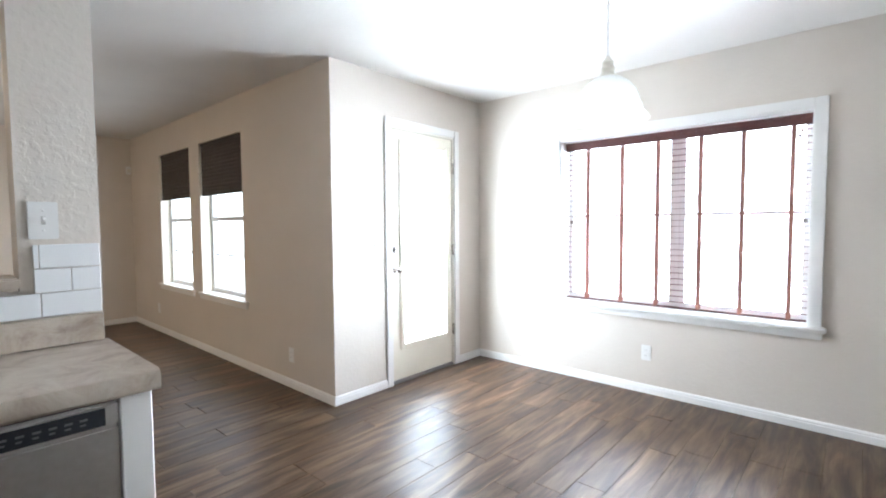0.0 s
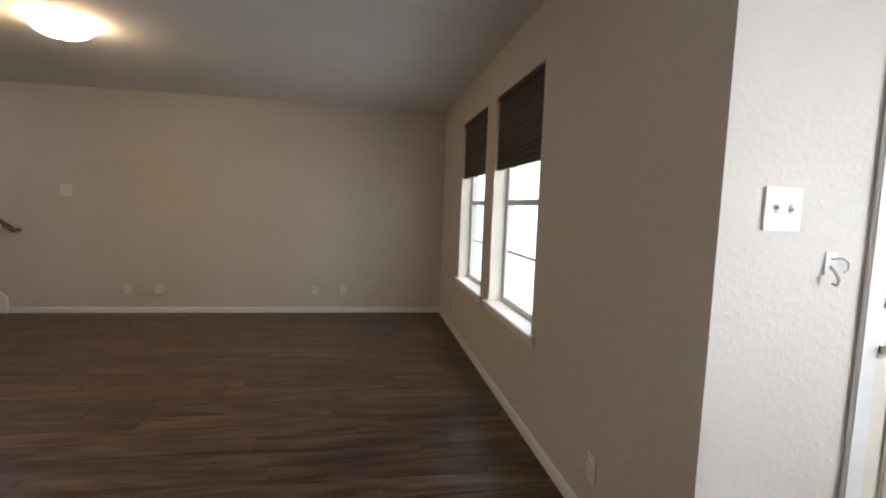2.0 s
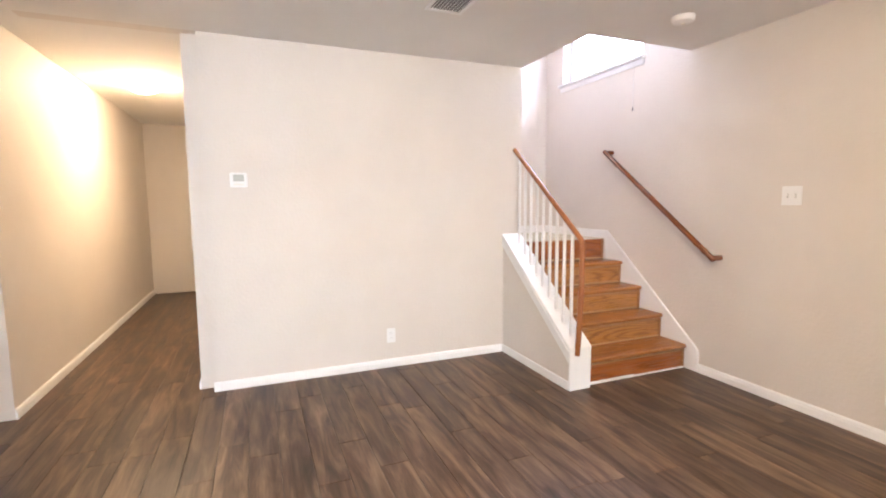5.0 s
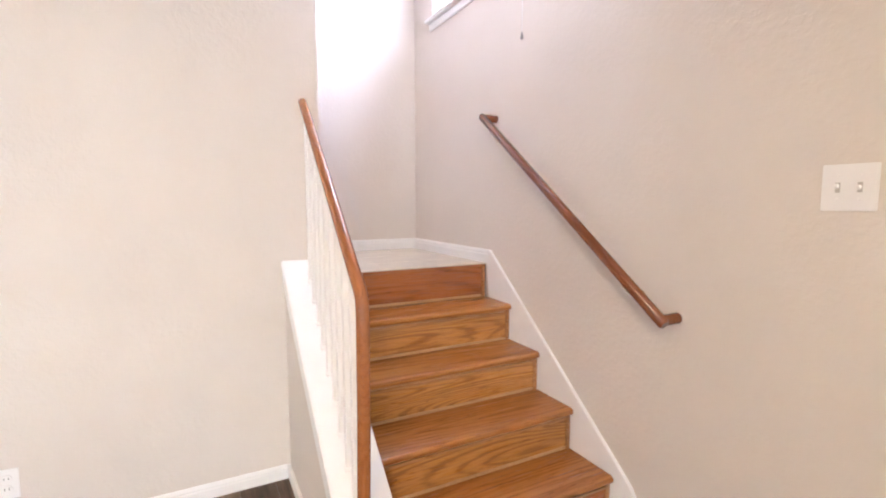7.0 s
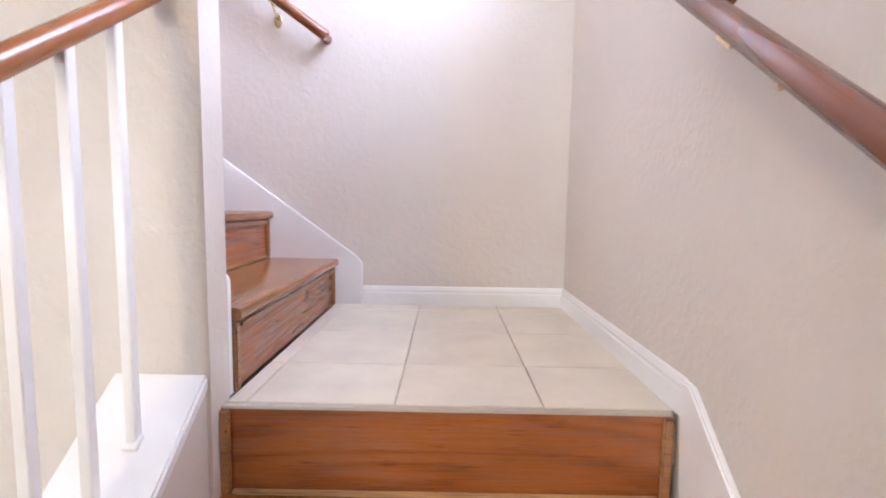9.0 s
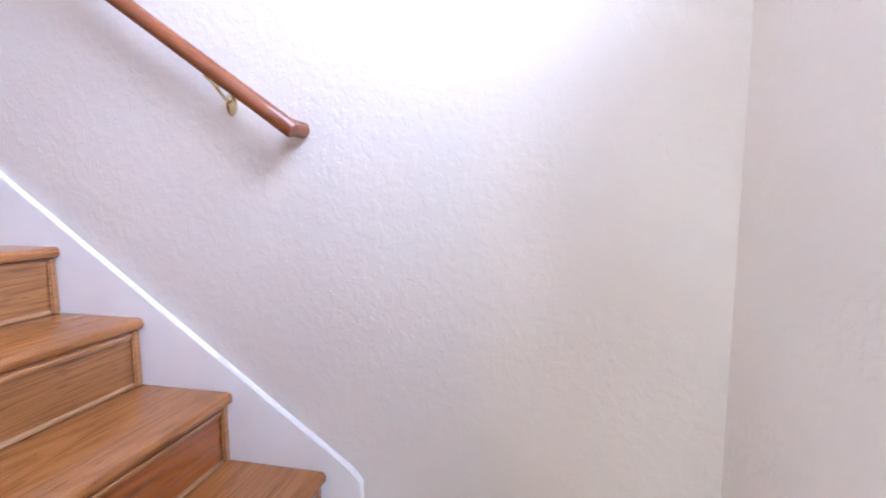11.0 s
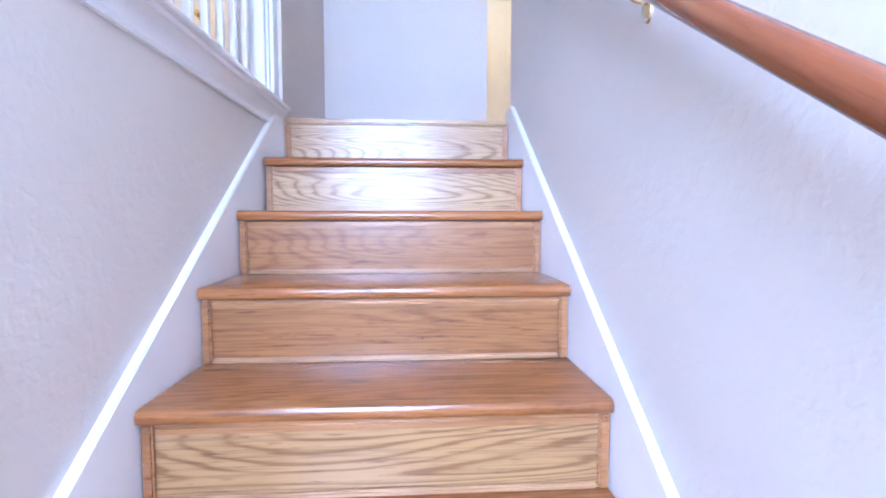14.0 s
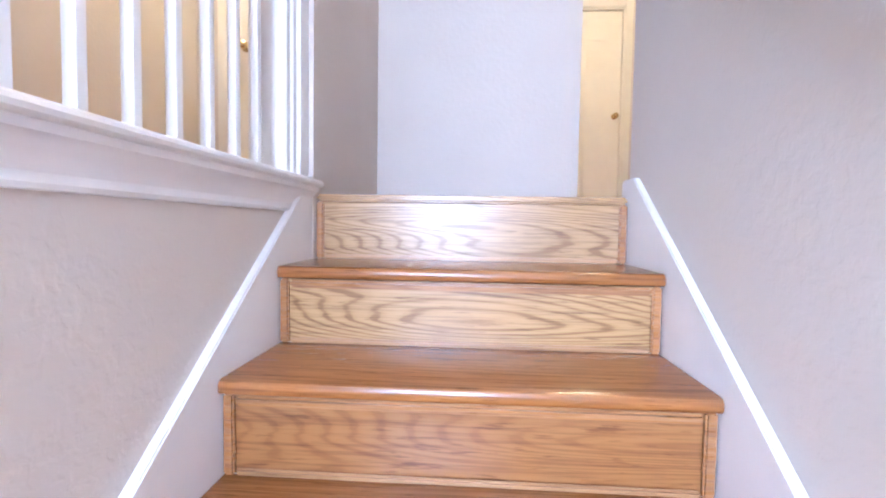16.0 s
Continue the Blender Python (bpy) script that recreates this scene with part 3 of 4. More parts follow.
wall_rail("wall_handrail", (-1.795, YT - 0.084, 0.893), (-2.925, YT - 0.084, 1.742), (0, -1, 0), (0.13, 0.88), 0.0835, "red-brown oak handrail on brass brackets on the long wall")
wall_rail("wall_handrail", (XS + 0.068, 7.368, 2.010), (XS + 0.068, 5.10, 3.627), (1, 0, 0), (0.0845, 0.542, 0.95), 0.0675, "red-brown oak handrail on brass brackets on the stairwell wall")

# ---- upper balustrade ----
up = thing("upper_balustrade", "white painted balusters on a moulded white curb above the stairs", "railing")
CY0, CY1 = 5.041, YW3B - 0.1
bm = bmesh.new()
CZ = 2.868
prism(bm, [(-3.086, CZ), (-3.092, CZ + 0.004), (-3.094, CZ + 0.010), (-3.092, CZ + 0.016), (-3.086, CZ + 0.020), (-2.915, CZ + 0.020), (-2.915, CZ)], "y", CY0, CY1)
part("cap", bm, TRIM, up, "white cap board with a rounded edge", True)
bm = bmesh.new()
prism(bm, [(-3.041, CZ - 0.072), (-3.050, CZ - 0.071), (-3.053, CZ - 0.064), (-3.050, CZ - 0.057), (-3.048, CZ - 0.052), (-3.051, CZ - 0.040),
           (-3.058, CZ - 0.029), (-3.068, CZ - 0.020), (-3.073, CZ - 0.014), (-3.078, CZ - 0.012), (-3.080, CZ - 0.004), (-3.080, CZ - 0.0005), (-3.041, CZ - 0.0005)], "y", CY0, CY1)
part("cove_moulding", bm, TRIM, up, "white cove moulding with a bead below", True)
part("curb", one_box(-3.0385, XW3 + 0.001, CY0 + 0.001, CY1, 2.829, CZ - 0.001), TRIM, up)
RZ = Z2 + 0.95
for i in range(20):
    y = 5.272 + 0.1035 * i
    if y < CY1 - 0.05:
        p = part("baluster", one_box(-0.0105, 0.0105, -0.0105, 0.0105, 0, RZ - CZ - 0.020, 0.002, 1), TRIM, up)
        p.location = (-3.0, y, CZ + 0.020)
bm = bmesh.new()
tube(bm, [(-3.0, CY0, RZ + 0.015), (-3.0, 6.3, RZ + 0.015), (-3.0, CY1, RZ + 0.015)], 0.028, 14)
laid(part("handrail", bm, RAIL, up, "", True), Vector((-3.0, CY0, RZ)), Vector((-3.0, CY1, RZ)))
newel = part("newel_post", one_box(-3.05, -2.91, 5.043, 5.112, CZ + 0.020, RZ + 0.08, 0.003, 2), TRIM, up, "white stepped end post")
part("newel_facing", one_box(-3.040, -2.92, 5.1122, 5.140, CZ + 0.020, RZ + 0.05, 0.003, 2), TRIM, newel)
part("newel_facing", one_box(-3.034, -2.93, 5.1402, 5.170, CZ + 0.020, RZ + 0.05, 0.003, 2), TRIM, newel)

# ---- trim ----


def baseboard(name, axis, face, out, u0, u1, z=0.0, h=0.066):
    """A moulded board on the plane axis = face; out: +1 or -1, the side it stands on."""
    prof = [(0, 0), (0.013 * out, 0), (0.013 * out, h * 0.62), (0.010 * out, h * 0.70), (0.011 * out, h * 0.80), (0.006 * out, h * 0.95), (0.002 * out, h), (0, h)]
    bm = bmesh.new()
    if axis == "x":
        prism(bm, [(face + a, z + b) for a, b in prof], "y", u0, u1)
    else:
        prism(bm, [(face + a, z + b) for a, b in prof], "x", u0, u1)
    return structure(name, bm, TRIM, "white painted moulded baseboard")


baseboard("baseboard_living_windows", "x", XW1 - 0.0005, -1, YD - 0.016, YT)
baseboard("baseboard_long_wall", "y", YT - 0.0005, -1, foot1 + 0.002, XW1)
baseboard("baseboard_beside_stairs", "x", XW3 + 0.0005, 1, YW3A - 0.012, YK0 - 0.009)
baseboard("baseboard_door_wall", "y", YD - 0.0005, -1, XW1 - 0.012, 3.218)
baseboard("baseboard_door_wall_short", "y", YD - 0.0005, -1, 4.100, XB)
baseboard("baseboard_dining", "x", XB - 0.0005, -1, -1.5, YD)
baseboard("baseboard_hall", "y", 3.8405, 1, -7.2, XW3)
baseboard("baseboard_landing_outer", "x", XS + 0.0005, 1, foot2 + 0.002, YT, LZ, 0.078)
baseboard("baseboard_landing_long", "y", YT - 0.0005, -1, XS, xe - 0.032, LZ, 0.078)
baseboard("baseboard_hall_end", "y", YW3A - 0.1005, -1, -7.2, -3.04)

# ---- windows ----


def sash_window(name, u0, u1, z0, z1, depth_at, axis, sign, meet, muntins, label):
    """A hung window in the plane axis = depth_at; sign: the way outdoors."""
    win = thing(name, label, "window", kind="structure")

    def bar(nm, ua, ub, za, zb, d0, d1, mat=VINYL, parent=None, bev=0.004):
        a, b = sorted((depth_at + sign * d0, depth_at + sign * d1))
        bm = one_box(a, b, ua, ub, za, zb, bev, 1) if axis == "x" else one_box(ua, ub, a, b, za, zb, bev, 1)
        return part(nm, bm, mat, parent or win)

    t = 0.042
    bar("window_frame", u0, u0 + t, z0, z1, 0, 0.06)
    bar("window_frame", u1 - t, u1, z0, z1, 0, 0.06)
    bar("window_frame", u0 + t, u1 - t, z0, z0 + t, 0, 0.06)
    bar("window_frame", u0 + t, u1 - t, z1 - t, z1, 0, 0.06)
    bar("meeting_rail", u0 + t, u1 - t, meet - 0.02, meet + 0.02, -0.004, 0.05)
    bar("latch", u0 + t + 0.10, u0 + t + 0.15, meet + 0.021, meet + 0.045, 0.0, 0.03, SLOT)
    for za, zb in ((z0 + t, meet - 0.02), (meet + 0.02, z1 - t)):
        g = bar("pane", u0 + t, u1 - t, za, zb, 0.028, 0.032, GLASS, bev=0)
        g.visible_shadow = False
        if muntins and za < meet - 0.03:
            mid = (za + zb) / 2
            bar("muntin", u0 + t, u1 - t, mid - 0.008, mid + 0.008, 0.022, 0.027, bev=0.001)
            for k in (1, 2):
                u = u0 + t + (u1 - u0 - 2 * t) * k / 3
                bar("muntin", u - 0.006, u + 0.006, za, zb, 0.0335, 0.038, bev=0.001)
    return win


for n, (u0, u1, za, zb) in (("window_living_near", WIN_N), ("window_living_far", WIN_F)):
    w = sash_window(n, u0, u1, za, zb, XW1 + 0.105, "x", 1, 1.345, True, "white vinyl single-hung window with blown-out daylight")
    part("jamb_lining", one_box(XW1 + 0.004, XW1 + 0.104, u1 - 0.006, u1 - 0.0005, za, zb - 0.001), CASE, w, "cream painted reveal")
    part("jamb_lining", one_box(XW1 + 0.004, XW1 + 0.104, u0 + 0.0005, u0 + 0.006, za, zb - 0.001), CASE, w, "cream painted reveal")
    part("window_sill", one_box(XW1 - 0.030, XW1 + 0.104, u0 - 0.075, u1 + 0.055, za - 0.022, za + 0.003, 0.006, 3), TRIM, w, "white painted sill board", True)
    part("apron", one_box(XW1 - 0.014, XW1 - 0.0005, u0 - 0.060, u1 + 0.040, za - 0.065, za - 0.023, 0.004), TRIM, w)
    # cellular shade drawn a third down
    sh = thing("window_shade", "charcoal pleated cellular shade drawn a third of the way down", "window shade", group="living room shades")
    part("headrail", one_box(XW1 + 0.012, XW1 + 0.050, u0 + 0.010, u1 - 0.010, zb - 0.032, zb - 0.002, 0.004), SHADE, sh)
    bm = bmesh.new()
    npl, zl = 27, 1.60
    dz = (zb - 0.033 - zl) / npl
    front = [(XW1 + (0.018 if i % 2 else 0.027), zb - 0.033 - dz * i) for i in range(npl + 1)]
    back = [(XW1 + (0.048 if i % 2 else 0.039), z) for i, (x, z) in enumerate(front)]
    prism(bm, front + back[::-1], "y", u0 + 0.014, u1 - 0.014)
    part("pleats", bm, SHADE, sh)
    bm = bmesh.new()
    prism(bm, [(x - 0.003, z) for x, z in front] + [(x + 0.002, z) for x, z in back[::-1]], "y", u1 - 0.0135, u1 - 0.0085)
    part("cell_edge", bm, PLASTIC, sh, "white scalloped cell ends")
    part("bottom_rail", one_box(XW1 + 0.016, XW1 + 0.050, u0 + 0.013, u1 - 0.013, zl - 0.022, zl - 0.001, 0.004), SHADE, sh)

# dining window in a deep white frame
wd = thing("window_dining", "wide white framed window with mahogany slatted blinds", "window", kind="structure")
y0, y1, za, zb = WIN_D
XG = XB + 0.150
mid = 2.125
for nm, a in (("jamb", (XB + 0.002, XB + 0.20, y0 - 0.0005, y0 + 0.014, za, zb)), ("jamb", (XB + 0.002, XB + 0.20, y1 - 0.014, y1 + 0.0005, za, zb)), ("head", (XB + 0.002, XB + 0.20, y0, y1, zb - 0.014, zb + 0.0005))):
    part(nm, one_box(*a), TRIM, wd)
for a in ((y0 - 0.060, y0 + 0.006, za - 0.01, zb + 0.055), (y1 - 0.006, y1 + 0.090, za - 0.01, zb + 0.055)):
    part("casing", one_box(XB - 0.016, XB - 0.0005, *a, 0.005, 2), TRIM, wd, "", True)
part("casing", one_box(XB - 0.016, XB - 0.0005, y0 + 0.0065, y1 - 0.0065, zb - 0.006, zb + 0.055, 0.005, 2), TRIM, wd, "", True)
part("window_sill", one_box(XB - 0.050, XB + 0.20, y0 - 0.085, y1 + 0.112, za - 0.030, za + 0.002, 0.008, 3), TRIM, wd, "white moulded sill board", True)
part("apron", one_box(XB - 0.022, XB - 0.0005, y0 - 0.065, y1 + 0.095, za - 0.075, za - 0.031, 0.006, 2), TRIM, wd, "", True)
for ya, yb in ((y0 + 0.0145, mid - 0.014), (mid + 0.014, y1 - 0.0145)):
    for a in ((ya, ya + 0.040, za + 0.003, zb - 0.015), (yb - 0.040, yb, za + 0.003, zb - 0.015)):
        part("window_frame", one_box(XG, XG + 0.05, *a, 0.003, 1), VINYL, wd)
    for a in ((za + 0.003, za + 0.045), (zb - 0.055, zb - 0.015)):
        part("window_frame", one_box(XG, XG + 0.05, ya + 0.0405, yb - 0.0405, *a, 0.003, 1), VINYL, wd)
    part("meeting_rail", one_box(XG + 0.006, XG + 0.045, ya + 0.0405, yb - 0.0405, 1.325, 1.352, 0.003, 1), VINYL, wd)
    part("latch", one_box(XG - 0.01, XG + 0.005, (ya if ya < mid - 0.1 else yb - 0.06) + 0.015, (ya if ya < mid - 0.1 else yb - 0.06) + 0.045, 1.27, 1.30, 0.003, 1), SLOT, wd)
    g = part("pane", one_box(XG + 0.026, XG + 0.030, ya + 0.0405, yb - 0.0405, za + 0.045, zb - 0.055), GLASS, wd)
    g.visible_shadow = False
part("mullion", one_box(XG - 0.004, XG + 0.05, mid - 0.0138, mid + 0.0138, za + 0.003, zb - 0.0145, 0.003, 1), VINYL, wd)

bl = thing("slatted_blind", "dark mahogany slatted blind, open, with red-brown ladder tapes", "window blind")
XL = XB + 0.112
part("valance", one_box(XL - 0.03, XL - 0.014, y0 + 0.016, y1 - 0.016, zb - 0.085, zb - 0.016, 0.005, 2), MAHOG, bl, "dark mahogany moulded valance", True)
part("valance_lip", one_box(XL - 0.036, XL - 0.0305, y0 + 0.016, y1 - 0.016, zb - 0.045, zb - 0.018, 0.002, 1), MAHOG, bl)
zs = zb - 0.11
slat = None
while zs > za + 0.04:
    if slat is None:
        slat = part("slat", one_box(-0.017, 0.017, y0 + 0.017, y1 - 0.017, -0.0012, 0.0012), MAHOG, bl)
        slat.location = (XL, 0, zs)
    else:
        ob = new("slat", slat.data)
        ob.parent, ob.location = bl, (XL, 0, zs)
    zs -= 0.043
part("bottom_rail", one_box(XL - 0.014, XL + 0.014, y0 + 0.02, y1 - 0.02, za + 0.004, za + 0.016, 0.003, 1), MAHOG, bl)
for y in (2.805, 2.524, 2.257, 1.97, 1.713, 1.445):
    part("ladder_tape", one_box(XL - 0.0195, XL - 0.0178, y - 0.012, y + 0.012, za + 0.010, zb - 0.086), TAPE, bl)
    part("ladder_tape", one_box(XL + 0.0178, XL + 0.0195, y - 0.012, y + 0.012, za + 0.017, zb - 0.02), TAPE, bl)

for y, zl, zt in ((1.40, 1.83, 1.88), (1.412, 1.80, 1.88)):
    bm = bmesh.new()
    tube(bm, [(XL - 0.032, y, zl + 0.03), (XL - 0.031, y, zt)], 0.0015, 6)
    cd = part("lift_cord", bm, MAHOG, bl)
    bm = bmesh.new()
    lathe(bm, [(0.0, 0.035), (0.004, 0.035), (0.009, 0.008), (0.008, 0.0), (0.0, 0.0)], 12, Matrix.Translation((XL - 0.032, y, zl)))
    part("tassel", bm, MAHOG, cd, "dark wooden tassel", True)

# high window over the landing
ws = sash_window("window_stairs", WIN_S[0], WIN_S[1], WIN_S[2], WIN_S[3], YT + 0.09, "y", 1, 3.4, False, "high white window over the landing, blown out with daylight")
part("window_sill", one_box(WIN_S[0] - 0.04, WIN_S[1] + 0.04, YT - 0.045, YT + 0.088, WIN_S[2] - 0.022, WIN_S[2] + 0.003, 0.006, 3), TRIM, ws, "white painted sill board", True)
part("apron", one_box(WIN_S[0] - 0.03, WIN_S[1] + 0.03, YT - 0.014, YT - 0.0005, WIN_S[2] - 0.07, WIN_S[2] - 0.023, 0.004), TRIM, ws)
cord = thing("blind_cord", "thin blind cord hanging from the high window", "cord")
bm = bmesh.new()
tube(bm, [(-2.64, YT - 0.05, 3.2), (-2.64, YT - 0.05, 2.6), (-2.64, YT - 0.052, 2.10)], 0.0018, 6)
part("cord", bm, CORD, cord)
bm = bmesh.new()
lathe(bm, [(0.0, 0.03), (0.003, 0.03), (0.007, 0.008), (0.007, 0.0), (0.0, 0.0)], 12, Matrix.Translation((-2.64, YT - 0.052, 2.07)))
part("tassel", bm, SLOT, cord, "", True)

# ---- back door ----
dr = thing("door_back", "cream painted back door with a full-length frosted glass panel, closed", "door", kind="structure")
x0, x1, _, zd = DOOR
part("casing", one_box(x0 - 0.06, x0 + 0.004, YD - 0.018, YD - 0.0005, 0, zd + 0.058, 0.005, 2), TRIM, dr, "white painted casing", True)
part("casing", one_box(x1 - 0.004, x1 + 0.06, YD - 0.018, YD - 0.0005, 0, zd + 0.058, 0.005, 2), TRIM, dr, "white painted casing", True)
part("casing", one_box(x0 + 0.0045, x1 - 0.0045, YD - 0.018, YD - 0.0005, zd - 0.004, zd + 0.058, 0.005, 2), TRIM, dr, "white painted casing", True)
part("jamb", one_box(x0, x0 + 0.018, YD + 0.001, YD + 0.12, 0, zd), CASE, dr)
part("jamb", one_box(x1 - 0.018, x1, YD + 0.001, YD + 0.12, 0, zd), CASE, dr)
part("jamb", one_box(x0 + 0.0185, x1 - 0.0185, YD + 0.001, YD + 0.12, zd - 0.018, zd), CASE, dr)
part("threshold", one_box(x0 + 0.019, x1 - 0.019, YD - 0.01, YD + 0.12, 0.001, 0.022, 0.005, 2), SLOT, dr, "dark metal threshold")
px0, px1, pz0, pz1 = 3.412, 3.950, 0.298, 1.922
sx0, sx1 = x0 + 0.021, x1 - 0.021
slab = part("slab", pierced(bmesh.new(), "y", YD + 0.012, YD + 0.055, sx0, sx1, 0.026, zd - 0.021, [(px0, px1, pz0, pz1)]), CREAM, dr, "cream painted door slab")
for a in ((px0 - 0.035, px0 + 0.012, pz0 - 0.035, pz1 + 0.035), (px1 - 0.012, px1 + 0.035, pz0 - 0.035, pz1 + 0.035)):
    part("glazing_bead", one_box(a[0], a[1], YD - 0.004, YD + 0.0118, a[2], a[3], 0.006, 2), CREAM, dr, "", True)
for a in ((pz0 - 0.035, pz0 + 0.012), (pz1 - 0.012, pz1 + 0.035)):
    part("glazing_bead", one_box(px0 + 0.0125, px1 - 0.0125, YD - 0.004, YD + 0.0118, a[0], a[1], 0.006, 2), CREAM, dr, "", True)
g = part("glass_panel", one_box(px0, px1, YD + 0.028, YD + 0.034, pz0, pz1), clear_glass("frosted_glass", 0.25), dr, "frosted glass panel")
g.visible_shadow = False
for z in (0.33, 1.05, 1.77):
    h = part("hinge", one_box(x1 - 0.026, x1 - 0.010, YD - 0.006, YD + 0.010, z - 0.045, z + 0.045, 0.003, 1), NICKEL, dr, "satin nickel hinge")
    bm = bmesh.new()
    tube(bm, [(x1 - 0.018, YD - 0.010, z - 0.05), (x1 - 0.018, YD - 0.010, z + 0.05)], 0.006, 10)
    part("hinge_pin", bm, NICKEL, h, "", True)
face_y = Matrix.Rotation(radians(90), 4, "X")
xk = 3.322
bm = bmesh.new()
lathe(bm, [(0, 0), (0.031, 0), (0.030, 0.006), (0.014, 0.010), (0.011, 0.034), (0.024, 0.044), (0.029, 0.056), (0.027, 0.068), (0.015, 0.074), (0, 0.075)], 28, Matrix.Translation((xk, YD + 0.012, 0.925)) @ face_y)
part("door_handle", bm, NICKEL, dr, "satin nickel round knob", True)
bm = bmesh.new()
lathe(bm, [(0, 0), (0.030, 0), (0.029, 0.010), (0.022, 0.014), (0, 0.014)], 28, Matrix.Translation((xk, YD + 0.012, 1.075)) @ face_y)
box(bm, xk - 0.005, xk + 0.005, YD - 0.018, YD - 0.001, 1.058, 1.092)
part("deadbolt", bm, NICKEL, dr, "satin nickel deadbolt turn", True)
part("door_sensor", one_box(xk - 0.035, xk - 0.010, YD - 0.006, YD + 0.0118, 1.165, 1.235, 0.004, 2), plain("grey_plastic", (0.55, 0.54, 0.52), 0.4), dr, "small grey plastic sensor")

# ---- plates on the walls ----


def plate(name, label, category, at, kind_of, w=0.07, h=0.115, group=""):
    """A wall plate in local x (right) and z (up), facing local -y."""
    p = thing(name, label, category, at, group)
    part("plate", one_box(-w / 2, w / 2, -0.006, 0, -h / 2, h / 2, 0.002, 2), PLASTIC, p)
    if kind_of == "outlet":
        for dz in (-0.02, 0.02):
            bm = bmesh.new()
            lathe(bm, [(0, 0), (0.0165, 0), (0.0155, 0.0025), (0, 0.0025)], 20, Matrix.Translation((0, -0.006, dz)) @ face_y)
            s = part("socket", bm, PLASTIC, p, "", True)
            for dx in (-0.0065, 0.0065):
                part("slot", one_box(dx - 0.0012, dx + 0.0012, -0.0092, -0.0084, dz - 0.002, dz + 0.007), SLOT, s)
    if kind_of == "switch":
        n = 2 if w > 0.08 else 1
        for i in range(n):
            x = (i - (n - 1) / 2) * 0.046
            # pale grey bar on the plate, coloured as the shading round the toggle
            part("switch_slot", one_box(x - 0.0052, x + 0.0052, -0.0068, -0.006, -0.0125, 0.0125), SLOTPALE, p)
            tg = part("toggle", one_box(-0.0036, 0.0036, -0.011, 0, -0.005, 0.005, 0.0015, 1), PLASTIC, p)
            tg.matrix_basis = Matrix.Translation((x, -0.0065, 0.002)) @ Matrix.Rotation(radians(22 if i % 2 else -22), 4, "X")
            for dz in (-0.03, 0.03):
                bm = bmesh.new()
                lathe(bm, [(0, 0), (0.003, 0), (0.002, 0.0012), (0, 0.0012)], 10, Matrix.Translation((x, -0.006, dz)) @ face_y)
                part("screw", bm, PLASTIC, p, "", True)
    if kind_of == "jack":
        part("jack", one_box(-0.008, 0.008, -0.0085, -0.006, -0.007, 0.007, 0.001, 1), SLOT, p)
    return p


def facing(x, y, z, turn):
    """turn: 0 for a wall seen looking along +y, 90 along -x, -90 along +x, 180 along -y."""
    return pose(x, y, z, 0, 0, turn)


plate("light_switch", "white double toggle switch plate on the long wall", "light switch", facing(-1.338, YT - 0.0005, 1.330, 0), "switch", 0.118, 0.118)
plate("power_outlet", "white double power outlet low on the long wall", "power outlet", facing(-0.762, YT - 0.0005, 0.266, 0), "outlet", group="power outlets")
plate("power_outlet", "white double power outlet low on the long wall", "power outlet", facing(1.57, YT - 0.0005, 0.275, 0), "outlet", 0.075, 0.12, group="power outlets")
plate("phone_jack", "small white phone jack plate on the long wall", "wall jack", facing(1.244, YT - 0.0005, 0.272, 0), "jack", 0.062, 0.10)
plate("power_outlet", "white double power outlet low beside the stairs", "power outlet", facing(XW3 + 0.0005, 6.215, 0.256, 90), "outlet", group="power outlets")
plate("power_outlet", "white double power outlet under the dining window", "power outlet", facing(XB - 0.0005, 2.284, 0.305, -90), "outlet", group="power outlets")
plate("power_outlet", "white double power outlet on the living window wall", "power outlet", facing(XW1 - 0.0005, 4.42, 0.26, -90), "outlet", group="power outlets")
plate("cable_plate", "white blank cable plate near the room corner", "wall jack", facing(XW1 - 0.0005, 7.44, 0.285, -90), "jack")
plate("light_switch", "white double toggle switch plate beside the back door", "light switch", facing(2.926, YD - 0.0005, 1.324, 0), "switch", 0.118, 0.118)

box_ = thing("plugged_device", "small white plastic box plugged in low on the wall", "plug-in device", facing(-0.44, YT - 0.0005, 0.262, 0))
part("plate", one_box(-0.035, 0.035, -0.006, 0, -0.055, 0.058, 0.003, 2), PLASTIC, box_, "", True)
part("body", one_box(-0.031, 0.031, -0.045, -0.0062, -0.046, 0.048, 0.006, 3), PLASTIC, box_, "", True)
part("grille", one_box(-0.022, 0.022, -0.040, -0.015, -0.052, -0.0462, 0.001, 1), SLOT, box_)

th = thing("thermostat", "white square thermostat with a grey display", "thermostat", facing(XW3 + 0.0005, 5.163, 1.466, 90))
part("body", one_box(-0.056, 0.056, -0.026, 0, -0.050, 0.050, 0.006, 3), PLASTIC, th, "", True)
part("display", one_box(-0.034, 0.034, -0.0275, -0.0262, -0.010, 0.036, 0.001, 1), plain("display_grey", (0.45, 0.46, 0.42), 0.3), th, "grey display")
part("buttons", one_box(-0.030, 0.030, -0.0275, -0.0262, -0.036, -0.026, 0.001, 1), CASE, th)

sn = thing("motion_detector", "small white alarm motion detector high in the corner", "alarm sensor", facing(2.70, YT - 0.0005, 2.01, 0))
part("body", one_box(-0.026, 0.026, -0.045, 0, -0.050, 0.050, 0.008, 3), PLASTIC, sn, "", True)
part("lens", one_box(-0.018, 0.018, -0.0475, -0.0452, -0.025, 0.015, 0.001, 1), CASE, sn)

